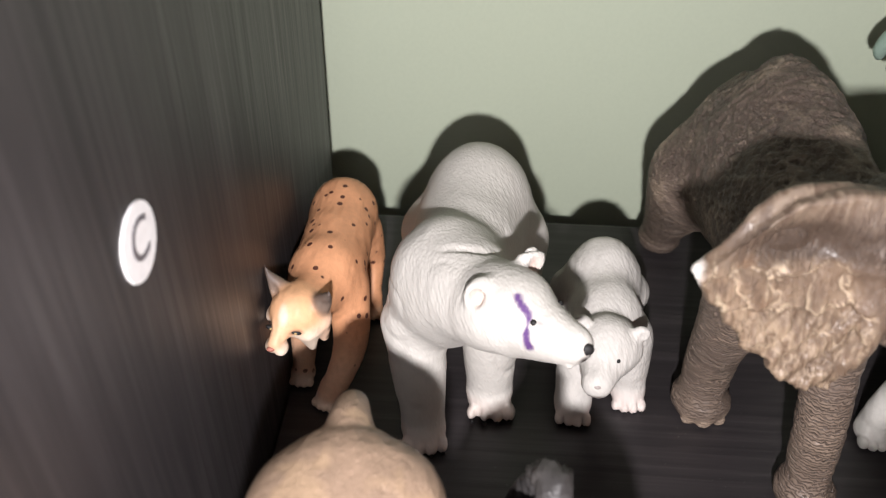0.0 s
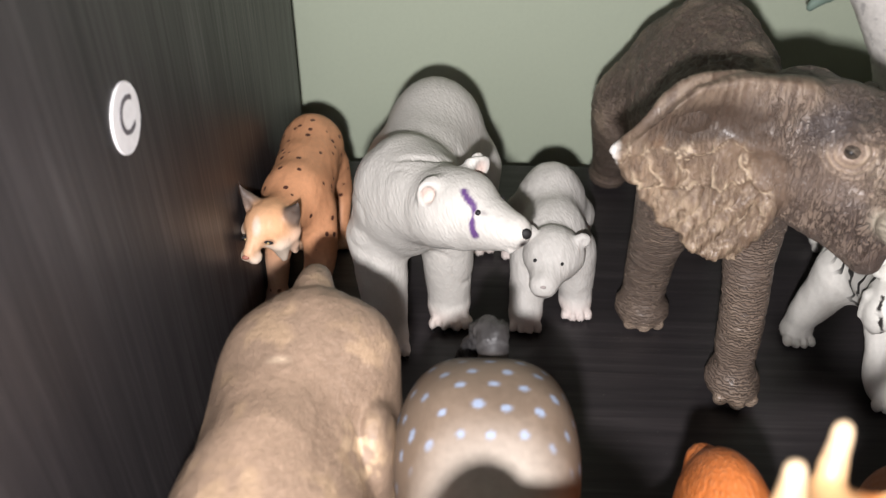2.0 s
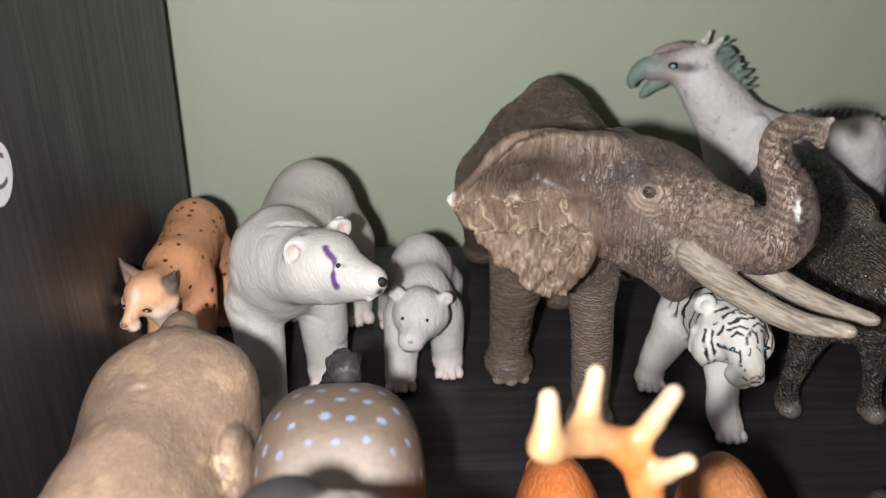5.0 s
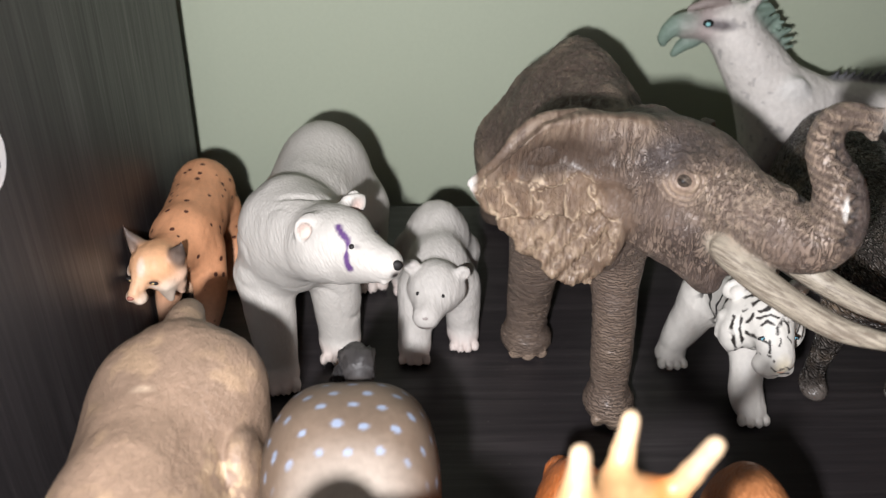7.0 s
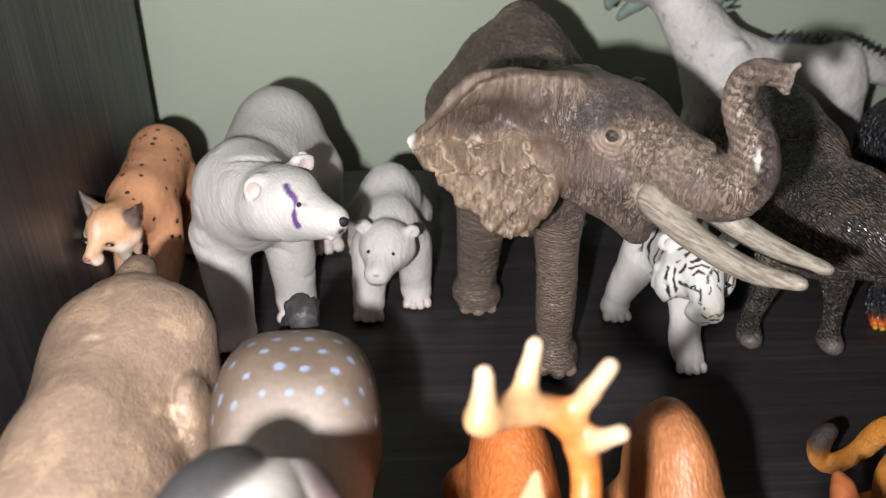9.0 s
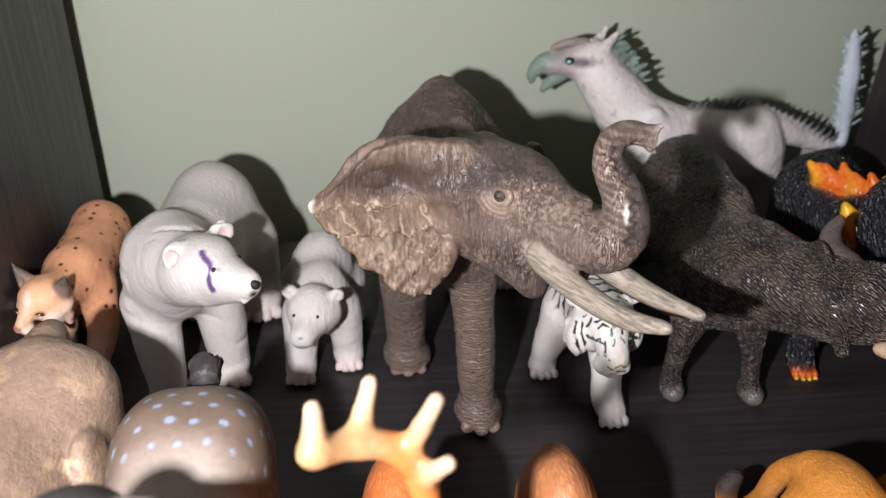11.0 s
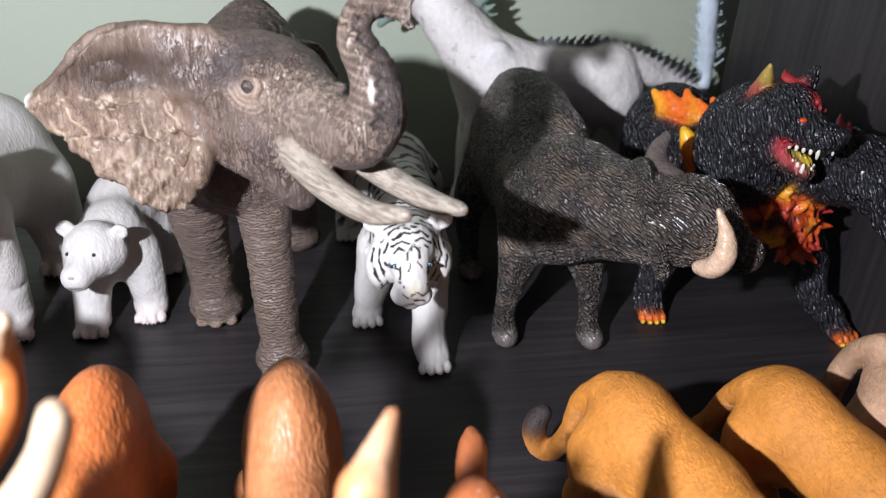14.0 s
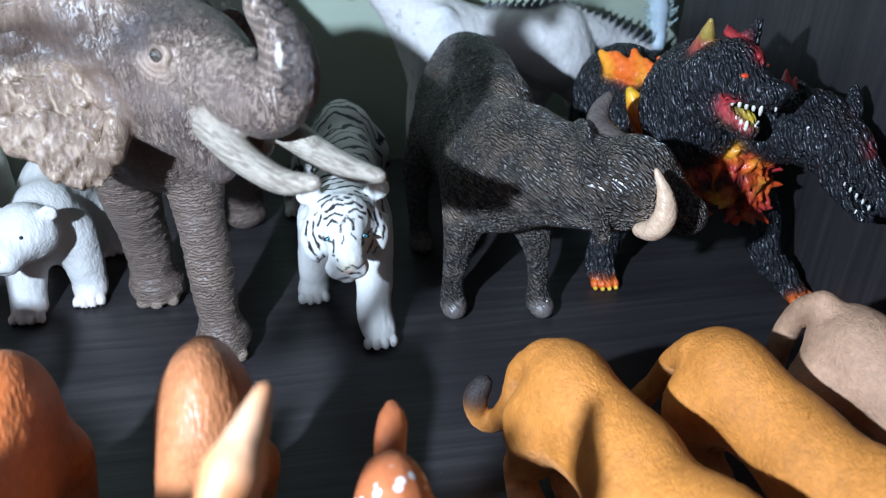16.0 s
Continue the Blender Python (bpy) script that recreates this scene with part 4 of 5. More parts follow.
def bull():
    coat, horn = (0.046, 0.039, 0.034, 1), (0.50, 0.355, 0.235, 0)
    c = Clay(0.55)
    c.ball((230, -62, 47), (19, 23, 22), coat, 7)
    c.limb((231, -50, 60), (233, -85, 60), 9, 9, coat, 8)
    c.ball((229, -84, 46), (18, 24, 19), coat, 8)
    c.ball((229.5, -106, 46), (18.5, 20, 19), coat, 8)
    c.limb((234, -114, 50), (250, -138, 54), 17, 12, coat, 7)
    c.ball((256, -144, 57), (10, 11, 11), coat, 4, (0, 0, 30))
    c.limb((259, -144, 57), (268.5, -147, 50), 8.5, 5.8, (0.035, 0.026, 0.022, 1), 4)
    c.ball((270.5, -147.5, 48.5), (4.6, 4.8, 4.8), (0.07, 0.052, 0.046, 0), 3)
    c.ball((255, -142, 65), (8.5, 8, 5), coat, 3)
    c.rope([(256, -130, 62, 3.4), (253, -122.5, 63.5, 3.3), (253.8, -118, 67, 2.7), (257, -116, 71, 1.4)], (0.10, 0.08, 0.07, 0), 1.5, 8)
    c.rope([(252.5, -156, 51.2, 1.9), (255, -158.5, 52.4, 2.7), (256.8, -159.4, 57, 2.7), (256.3, -158.2, 62.5, 1.9), (254.3, -156, 67.5, 0.7)], horn, 0.5, 8)
    c.ball((251, -132, 60), (3, 6, 3.5), coat, 2)
    c.rope([(246.5, -124.5, 66, 2.0), (243.5, -136, 64.5, 2.4), (243.5, -146, 56, 2.4), (246, -150, 46, 2.0)], coat, 2.5)
    c.rope([(220, -107, 34, 8), (216.2, -111, 21, 4.3), (214.8, -112, 10, 3.2), (214.6, -113, 4, 3.8)], coat, 4)
    c.ball((214.8, -114.5, 3), (4.2, 5.4, 3.6), (0.14, 0.12, 0.105, 0), 1.2)
    c.rope([(238.5, -109, 34, 8), (241, -113, 21, 4.3), (241.5, -116, 10, 3.2), (241.8, -117, 4, 3.8)], coat, 4)
    c.ball((242, -118.5, 3), (4.2, 5.4, 3.6), (0.14, 0.12, 0.105, 0), 1.2)
    c.rope([(219, -62, 36, 11), (213, -60, 23, 5.8), (211.5, -68, 10, 3.4), (211.5, -72, 4, 3.8)], coat, 4)
    c.ball((211.5, -75, 3), (4.2, 5.4, 3.6), (0.14, 0.12, 0.105, 0), 1.2)
    c.rope([(240, -60, 36, 11), (243, -55, 22, 6.4), (243, -49, 10, 4.4), (243, -52, 4, 4.8)], coat, 4)
    c.ball((243, -54, 3), (4.2, 5.4, 3.6), (0.14, 0.12, 0.105, 0), 1.2)
    c.rope([(229, -39, 56, 3), (226, -35, 40, 2), (225, -35, 24, 2.4)], coat, 2)

    def shag(p, n, a):
        return a * (0.14 * ridges(p, (1.5, 2.4, 2.8), 61) * np.clip((p[:, 2] - 22) / 10, 0.25, 1) + 0.2 * ridges(p, (0.9, 1.5, 1.6), 62) - 0.2) + 1.0 * (value_noise(p / 9, 63) - 0.5)

    def paint(p, n, raised, col):
        dry = np.clip((raised - 0.2) * 1.2, 0, 1) * col[:, 3]
        col = tint(col, dry * 0.3, (0.10, 0.095, 0.095))
        dusty = near(p, (236, -98, 66), (14, 24, 9)) + near(p, (212, -106, 44), (10, 18, 26)) + 0.7 * near(p, (214, -75, 50), (12, 20, 26))
        rust = np.clip((value_noise(p / 4, 64) - 0.3) * 2.2, 0, 1) * np.clip(0.65 + raised, 0, 1) * col[:, 3]
        return tint(col, rust * np.clip(0.42 + dusty, 0, 0.95), (0.26, 0.195, 0.135))
    return c.skin("buffalo_figurine", BUFFALO, "shaggy black buffalo toy with pale curved horns", TOYS, shag, paint)


def lava_wolf():
    coat, red, fire, gold = (0.018, 0.018, 0.020, 1), (0.42, 0.035, 0.04, 0), (0.75, 0.15, 0.015, 0), (0.85, 0.50, 0.02, 0)
    c = Clay(0.55)
    c.ball((286, -62, 46), (17, 22, 20), coat, 6)
    c.ball((291, -88, 45), (16, 22, 19), coat, 6)
    c.ball((301, -108, 42), (16, 13, 15), (0.035, 0.012, 0.010, 0.6), 5)
    c.ball((289, -106, 62), (14, 13, 17), coat, 5)
    # upright head
    c.ball((287, -106, 64), (14, 12, 17), coat, 5)
    c.limb((287.5, -112, 72), (287, -121, 77), 11.5, 9.5, coat, 4)
    c.ball((289, -124, 81), (7.6, 7, 6.5), coat, 3)
    def snout(along, side, z):
        return (288.0 + 0.72 * along + 0.69 * side, -127 - 0.69 * along + 0.72 * side, z)
    c.limb(snout(1, 0, 78), snout(9.5, 0, 76), 5.6, 4.2, coat, 2)
    c.limb(snout(-3, 0, 69.5), snout(6.0, 0, 65.5), 5.2, 3.0, coat, 2)
    c.ball(snout(5.2, 0, 70.6), (4.6, 6.6, 2.7), (0.35, 0.03, 0.04, 0), 0.8, (24, 0, 27), cut=True)
    c.limb(snout(0, 0, 69.4), snout(5.6, 0, 68.2), 2.6, 1.8, (0.78, 0.56, 0.03, 0), 0.5)
    c.limb((283.5, -115, 83), (282.4, -118, 91.5), 3.6, 0.7, (0.35, 0.07, 0.05, 0), 1)
    c.limb((282.8, -117, 88), (282.3, -118.2, 92), 2.0, 0.7, (0.33, 0.34, 0.05, 0), 0.5)
    c.limb((295.5, -116, 84), (297, -118, 91), 3.4, 0.7, coat, 1)
    c.limb((285.5, -127.5, 83.6), (290, -131.5, 82.0), 1.5, 1.0, coat, 1.2)
    for s in (-1, 1):
        c.rope([(*snout(-1.5, s * 4.4, 72.6), 0.5), (*snout(2.5, s * 4.3, 73.8), 0.3)], (0.46, 0.06, 0.07, 0), 0.5)
        c.rope([(*snout(-1.5, s * 4.4, 72.0), 0.5), (*snout(1.5, s * 3.7, 69.2), 0.4), (*snout(6.5, s * 2.4, 66.4), 0.3)], (0.46, 0.06, 0.07, 0), 0.5)
        for k in range(5):
            c.bead(snout(1.2 + 1.9 * k, s * 3.5, 73.0 - 0.1 * k), (0.62, 0.62, 1.1 if k < 4 else 1.9), (0.74, 0.70, 0.58), (0, 0, 0), 8)
            c.bead(snout(-0.4 + 1.6 * k, s * 3.1, 69.6 - 0.6 * k), (0.62, 0.62, 1.1 if k < 4 else 1.7), (0.74, 0.70, 0.58), (0, 0, 0), 8)
    for k in range(4):
        c.bead(snout(12.2, -1.8 + 1.2 * k, 73.0), (0.4, 0.4, 0.7), (0.74, 0.70, 0.58), (0, 0, 0), 8)
        c.bead(snout(8.0, -1.5 + k, 67.0), (0.4, 0.4, 0.7), (0.74, 0.70, 0.58), (0, 0, 0), 8)
    c.ball(snout(13, 0, 78.0), (2.6, 2.2, 2.0), (0.015, 0.015, 0.017, 0), 1)
    for at, way in ((snout(3, -4, 81), (-0.6, -0.75, 0.3)), (snout(3, 4, 81), (0.75, -0.4, 0.3))):
        c.bead(c.surface(at, way), (1.2, 0.9, 0.7), (0.62, 0.07, 0.02))
    c.ball((287.5, -112, 60), (12.5, 11, 14), coat, 4)
    # second head, stretched low beside it
    c.limb((301, -106, 56), (316, -126, 62), 12, 10.5, coat, 5)
    c.ball((320, -134, 59), (8.5, 10, 9), coat, 4)
    c.limb((321, -138, 57), (326.5, -152, 50), 6.5, 3.8, coat, 3)
    c.limb((318, -139, 52), (321.5, -150, 46), 4.0, 2.4, coat, 2)
    c.ball((320.5, -148, 50.2), (3.6, 7, 2.0), red, 0.8, (28, 0, 10), cut=True)
    c.limb((313, -128, 69), (310, -124, 75), 3, 0.7, coat, 1)
    c.limb((325, -129, 68), (327, -125, 74), 3, 0.7, coat, 1)
    for k in range(5):
        c.bead((317.6 + 0.7 * k, -143.5 - 2.1 * k, 52.6 - 0.8 * k), (0.42, 0.42, 0.9), (0.74, 0.72, 0.64), (0, 0, 0), 8)
        c.bead((317.0 + 0.7 * k, -143.0 - 2.1 * k, 49.4 - 0.9 * k), (0.42, 0.42, 0.9), (0.74, 0.72, 0.64), (0, 0, 0), 8)
    c.bead((316.2, -141.6, 59.4), (1.2, 0.9, 0.9), (0.75, 0.10, 0.02))
    # legs, toes lit with orange paint
    c.rope([(283, -100, 34, 9), (273, -99, 22, 6), (268.5, -101, 10, 4.6), (268, -103, 5, 4.6)], coat, 4)
    paw(c, (267.8, -105), 4.6, coat, (-0.1, -1), 1.3, (0.85, 0.55, 0.05), fire)
    c.rope([(307, -108, 36, 9), (317, -110, 26, 6), (319, -116, 13, 4.6), (325, -120, 6, 4.4)], coat, 4)
    paw(c, (327, -123.5), 4.6, coat, (0.3, -1), 1.3, (0.85, 0.55, 0.05), fire)
    c.rope([(278, -60, 36, 10), (271, -56, 22, 6), (270, -48, 10, 4.6), (270, -51, 5, 4.6)], coat, 4)
    paw(c, (270, -54), 4.6, coat, toe=fire)
    c.rope([(297, -60, 36, 10), (303, -56, 22, 6), (304, -48, 10, 4.6), (304, -51, 5, 4.6)], coat, 4)
    paw(c, (304, -54), 4.6, coat, toe=fire)
    # flame tufts along the back, shoulder and chest
    rng = random.Random(4)
    for k in range(11):
        x, y = 277 + k * 1.9, -70 - 2.4 * k
        c.limb((x, y, 62), (x - 2 + rng.uniform(-2, 2), y + 4, 66.5 + rng.uniform(-1, 2.5)), 3.4, 1.3, fire if k % 4 else (0.80, 0.33, 0.02, 0), 1)
    c.rope([(281, -97, 52, 4), (277, -95, 57, 3.6), (273.5, -93, 63, 1.2)], fire, 1.5, 6, 0, 0, gold, 0.55)
    for k in range(95):
        a, z = rng.uniform(-1.9, 0.9), rng.uniform(29, 54)
        x, y = 301 + 16 * math.sin(a), -108 - 12.5 * math.cos(a)
        c.limb((x, y, z), (x + 2 * math.sin(a) + rng.uniform(-3, 3), y - 2, z + rng.uniform(-3, 2)), 1.7, 0.5, [fire, red, red, (0.80, 0.36, 0.02, 0), (0.6, 0.07, 0.015, 0)][k % 5], 0.4)
    for k in range(9):
        c.limb((290.5 + 0.2 * k, -113 - 2 * k, 86.5 - 0.2 * k), (292.5 + 0.2 * k, -110 - 2 * k, 88.0 - 0.3 * k), 1.0, 0.4, red, 0.6)
        c.limb((311 + 1.4 * k, -116 - 3.2 * k, 71.5 - 1.3 * k), (313 + 1.4 * k, -112 - 3.2 * k, 74.5 - 1.4 * k), 1.7, 0.5, red, 0.8)

    def shag(p, n, a):
        return (0.7 * ridges(p, (2.2, 2.4, 7), 71) + 0.2 * ridges(p, (0.9, 0.9, 2.4), 72) - 0.3) * np.clip(a * 1.5, 0.1, 1)

    def paint(p, n, raised, col):
        col = tint(col, np.clip((raised - 0.45) * 0.8, 0, 0.5) * col[:, 3], (0.075, 0.08, 0.09))
        for at, r in (((293, -126, 84.5), (2.2, 6, 2.4)), ((284.4, -130, 74.5), (2.2, 2.6, 1.8)), ((293, -123, 73), (2, 3, 2))):
            col = tint(col, near(p, at, r) * 0.9, red[:3])
        for at in ((319, -113, 18), (268, -100, 12)):
            col = tint(col, near(p, at, (4, 5, 6)) * 0.7, (0.30, 0.05, 0.05))
        veins = (ridges(p, (5, 5, 6), 73) > 0.75) * near(p, (298, -112, 40), (22, 20, 18))
        return tint(col, veins * 0.9, (0.60, 0.08, 0.01))
    return c.skin("two_headed_wolf_figurine", WOLF, "black two-headed monster wolf toy with lava-coloured cracks and flames", TOYS, shag, paint)


def gryphon():
    white, green, dark = (0.76, 0.72, 0.67, 1), (0.21, 0.285, 0.235, 0), (0.10, 0.10, 0.11, 0)
    c = Clay(0.8)
    c.ball((233, -16, 52), (19, 13, 18), white, 6)
    c.ball((255, -16, 53.5), (22, 12, 14), white, 8)
    c.ball((274.5, -16, 51), (15.5, 13, 17), white, 6)
    c.limb((228, -15, 56), (208, -9, 80), 15, 10, white, 6)
    c.ball((203, -8, 86), (10.5, 8, 8.5), white, 4)
    c.limb((198, -8, 86), (187, -8, 85), 6.5, 4.6, (0.50, 0.42, 0.40, 0), 3)
    c.rope([(190, -8, 86, 4.0), (184, -8, 85, 3.4), (180, -8, 80.5, 2.2), (180, -8, 77, 0.9)], green, 1.2)
    c.rope([(192, -8, 80, 2.6), (187.5, -8, 77, 2.2), (184.5, -8, 73.5, 1.2)], green, 1.2)
    c.rope([(187, -9, 91.5, 1.3), (193, -10, 94, 1.6), (200, -10, 94.5, 1.3)], (0.30, 0.25, 0.23, 0), 1)
    c.limb((207, -11, 91), (212, -11, 98), 3.0, 1.0, white, 1.5)
    c.limb((206, -4, 91), (210, -3, 98), 3.0, 1.0, white, 1.5)
    rng = random.Random(8)
    for k in range(16):
        s = k / 15
        x, z = 208 + 15 * s, 95 - 17 * s
        c.limb((x, -8 + rng.uniform(-3, 3), z - 2), (x + rng.uniform(5, 9), -7 + rng.uniform(-3, 3), z + rng.uniform(-1, 3)), 2.0, 0.6, green, 0.8)
    c.ball((227, -24, 66), (6.5, 4, 6), (0.80, 0.78, 0.74, 0), 1.5)
    for k in range(22):
        s = k / 21
        x = 246 + 68 * s
        z = 67.2 - 15.5 * np.clip((x - 270) / 44, 0, 1) ** 1.15
        c.limb((x, -15, z + 0.3), (x + 2.4, -15, z + 4.0), 1.3, 0.5, dark, 0.4)
    c.rope([(276, -15, 60, 7.5), (290, -13.5, 56.5, 6.2), (304, -12, 51.5, 4.4), (317, -11, 46.5, 3)], white, 4)
    c.rope([(318, -11, 46, 2.4), (321.5, -10, 49, 2.4), (321, -9, 58, 2.8), (319, -8, 72, 3.6), (317, -8, 84, 3.4), (314.5, -8, 98, 1.2)], (0.58, 0.66, 0.72, 0), 1.5, 8)
    for k in range(22):
        z = 54 + 1.9 * k
        x = 322 - 0.17 * (z - 50)
        for sgn in (-1, 1):
            c.limb((x + sgn * 1.5, -8, z), (x + sgn * rng.uniform(6.5, 10.5) * (1 - 0.02 * k), -9 + rng.uniform(-2, 2), z + rng.uniform(2.5, 6.5)), 1.0, 0.35, (0.45, 0.55, 0.53, 0), 0.6)
    c.rope([(279, -17, 47, 11), (287.5, -17, 30, 6.2), (286, -15, 14, 4), (285, -17, 5, 4)], white, 4)
    c.rope([(273, -10, 42, 9), (269, -9, 26, 5.5), (268, -8, 12, 4), (267, -11, 5, 4)], white, 4)
    c.rope([(226, -19, 44, 10), (220, -20, 26, 5.5), (219, -20, 12, 4), (217, -22, 5, 4)], white, 4)
    c.rope([(236, -12, 42, 9), (238, -11, 26, 5.5), (238, -11, 12, 4), (236, -13, 5, 4)], white, 4)
    for x, y in ((285, -19), (267, -13), (217, -24), (236, -15)):
        paw(c, (x, y), 4.4, dark)
    c.bead((193, -14.5, 88), (2.0, 1.4, 1.4), BLACK)
    c.bead((192.6, -15.6, 88), (1.0, 0.7, 0.8), (0.3, 0.6, 0.62))

    def feather(p, n, a):
        return 0.28 * ridges(p, (2.4, 2.4, 3.6), 81) - 0.12 + 0.6 * (value_noise(p / 7, 82) - 0.5)

    def paint(p, n, raised, col):
        col = tint(col, 0.9 * near(p, (198, -14, 87.5), (9, 6, 2.8)), (0.10, 0.085, 0.09))
        speck = (value_noise(p / 2.0, 83) > 0.80) * (p[:, 0] < 225) * col[:, 3]
        return tint(col, speck * 0.5, (0.35, 0.33, 0.32))
    return c.skin("gryphon_figurine", FEATHER, "white gryphon toy with green beak, feather mane and upright tail plume", TOYS, feather, paint)


def pale_grazer():
    """The short-tailed, bare, grey-beige animal that turns its rump to the wall."""
    hide = (0.225, 0.155, 0.108, 1)
    c = Clay(0.8)
    c.limb((30, -178, 60.5), (36, -178, 60.5), 14.0, 14.0, hide, 6)
    c.limb((27.5, -174, 65.5), (39.5, -174, 65.5), 9.6, 9.6, hide, 7)
    c.limb((29, -181, 46), (38, -181, 46), 14.2, 14.2, hide, 8)
    c.ball((30, -200, 52), (15.5, 28, 24), hide, 12)
    c.ball((29.5, -224, 50), (18.5, 30, 26), hide, 12)
    c.ball((29.5, -246, 48), (18.5, 26, 27), hide, 12)
    c.limb((33, -258, 50), (36, -282, 48), 16, 13, hide, 8)
    c.ball((37, -292, 43), (11, 11, 11), hide, 6)
    c.rope([(32.5, -170, 69, 5.6), (32, -162, 70.5, 4.2), (31.6, -155.5, 68.5, 3.2), (31.2, -152, 62, 2.4)], hide, 7)
    c.ball((47.0, -189, 50), (4.6, 10, 18), hide, 1.2, (14, 0, 0))
    c.ball((19, -190, 46), (6.5, 14, 19), hide, 3, (12, 0, 0))
    for x, y in ((24, -186), (43, -186), (22, -250), (44, -250)):
        c.limb((x, y, 36), (x, y + 2, 6), 9.5, 7.5, hide, 6)
        c.ball((x, y, 4.5), (8.2, 9, 5), hide, 2)
    for x in (25, 48):
        c.ball((x, -280, 60), (4, 2.5, 5), hide, 2)
        eye(c, (x + (3 if x < 40 else -3), -294, 50), 1.4, facing=(-0.7 if x < 40 else 0.7, -0.6, 0.3))

    def leather(p, n, a):
        return 0.25 * ridges(p, (4, 6, 4), 91) * np.clip((value_noise(p / 14, 94) - 0.35) * 3, 0, 1) + 0.9 * (value_noise(p / 12, 92) - 0.5)

    def paint(p, n, raised, col):
        col = tint(col, np.clip((value_noise(p / 13, 93) - 0.45) * 2.0, 0, 0.5), (0.20, 0.14, 0.10))
        col = tint(col, np.clip((value_noise(p / 9, 98) * 0.6 + value_noise(p / 2.5, 99) * 0.4 - 0.56) * 4, 0, 0.5), (0.36, 0.25, 0.155))
        col = tint(col, 0.6 * near(p, (30, -187, 75.5), (3.0, 1.0, 3)) * (value_noise(p / 1.2, 90) + 0.3), (0.55, 0.43, 0.31))
        worn = (value_noise(p / 1.6, 95) > 0.55) * near(p, (45, -198, 62), (6, 9, 12))
        return tint(col, worn * 0.55, (0.52, 0.38, 0.24))
    return c.skin("grazing_animal_figurine", LEATHER, "beige-brown bare-skinned animal toy with a short stub tail", TOYS, leather, paint)


def spotted_horse():
    roan, white, black = (0.135, 0.098, 0.070, 1), (0.66, 0.60, 0.54, 0), (0.026, 0.024, 0.024, 0)
    c = Clay(0.55)
    c.ball((68.5, -190, 51), (16.5, 20, 21.5), roan, 6)
    c.ball((61, -191, 54), (10, 19, 17), roan, 5)
    c.ball((76, -191, 54), (10, 19, 17), roan, 5)
    c.ball((69, -216, 50), (15, 22, 19.5), (0.34, 0.295, 0.25, 0), 8)
    c.ball((69, -240, 54), (14, 18, 21), (0.30, 0.12, 0.07, 0), 8)
    c.limb((68, -240, 66), (66, -254, 88), 12, 8.5, (0.45, 0.32, 0.26, 0), 7)
    c.limb((65, -256, 92), (64, -276, 80), 8, 5.5, white, 5)
    c.ball((64, -280, 77), (5.5, 6, 5.5), white, 3)
    c.limb((69.5, -240, 89), (71, -262, 106.5), 8.5, 7.5, white, 4)
    c.rope([(66, -228, 80, 4), (64.5, -237, 94, 4.6), (61, -246, 99.5, 5), (55, -258, 97, 5)], black, 1.5, 8)
    c.rope([(74, -236, 93, 2.4), (78, -248, 101, 2.2), (80.5, -258, 103, 1.8)], (0.05, 0.03, 0.028, 0), 1.5, 6)
    c.limb((51, -262, 94), (47.5, -271, 98.5), 3.4, 2.6, white, 1.5)
    c.rope([(69.8, -173, 63, 2.8), (69.6, -168, 65.6, 2.6), (68, -164.5, 61, 2.5), (65, -162.5, 48, 2.8), (63.5, -162.5, 30, 2.0)], (0.026, 0.024, 0.024, 0), 1.6, 8)
    for k in range(9):
        u = k / 8 - 0.5
        c.rope([(69.6 + u * 3.0, -171, 64.6, 0.9), (69.4 + u * 5.2, -167, 67.0 - 3 * u * u, 0.75), (68.4 + u * 5.6, -163.6, 62.5, 0.6)], (0.045, 0.041, 0.038, 0), 0.6, 4)
    for x, y in ((60, -192), (78, -192), (62, -244), (76, -244)):
        c.rope([(x, y, 40, 8.5), (x, y + 2, 24, 4.8), (x, y, 9, 3.4), (x, y - 1, 3, 4.4)], (0.10, 0.06, 0.045, 0), 5)
    eye(c, (57.4, -264, 89), 1.5)
    eye(c, (71.4, -264, 89), 1.5)

    def coat(p, n, a):
        hair = ridges(p, (1.0, 5, 3.0), 96) * (p[:, 1] > -172) * (p[:, 2] < 75)
        return 0.8 * hair + 0.9 * (value_noise(p / 9, 97) - 0.5)

    def paint(p, n, raised, col):
        blanket = np.clip((p[:, 1] + 200) / 8, 0, 1)
        col = tint(col, (1 - blanket) * near(p, (69, -215, 66), (19, 24, 22)), (0.34, 0.295, 0.25))
        # spots in uneven rows round the rump
        q = np.stack([np.arctan2(p[:, 0] - 68.5, p[:, 2] - 45) * 22, p[:, 1] - 0.35 * p[:, 2]], 1) / (5.0, 4.6)
        q[:, 0] += 0.5 * (np.floor(q[:, 1]).astype(int) % 2)
        cell = np.floor(q).astype(np.int64)
        off = q - cell - 0.5 - 0.26 * (np.stack([hash3(cell[:, 0], cell[:, 1], 1, 6), hash3(cell[:, 0], cell[:, 1], 2, 6)], 1) - 0.5)
        size = 0.115 + 0.06 * hash3(cell[:, 0], cell[:, 1], 5, 6)
        spot = np.clip((size - np.hypot(*off.T)) / 0.07 + 0.5, 0, 1) * np.clip((p[:, 2] - 34) / 6, 0, 1) * np.clip((p[:, 1] + 202) / 4, 0, 1) * (p[:, 1] < -176)
        return tint(col, spot * 0.85, (0.24, 0.30, 0.41))
    return c.skin("spotted_horse_figurine", DAPPLE, "brown horse toy with blue-white spotted rump and black mane", TOYS, coat, paint)


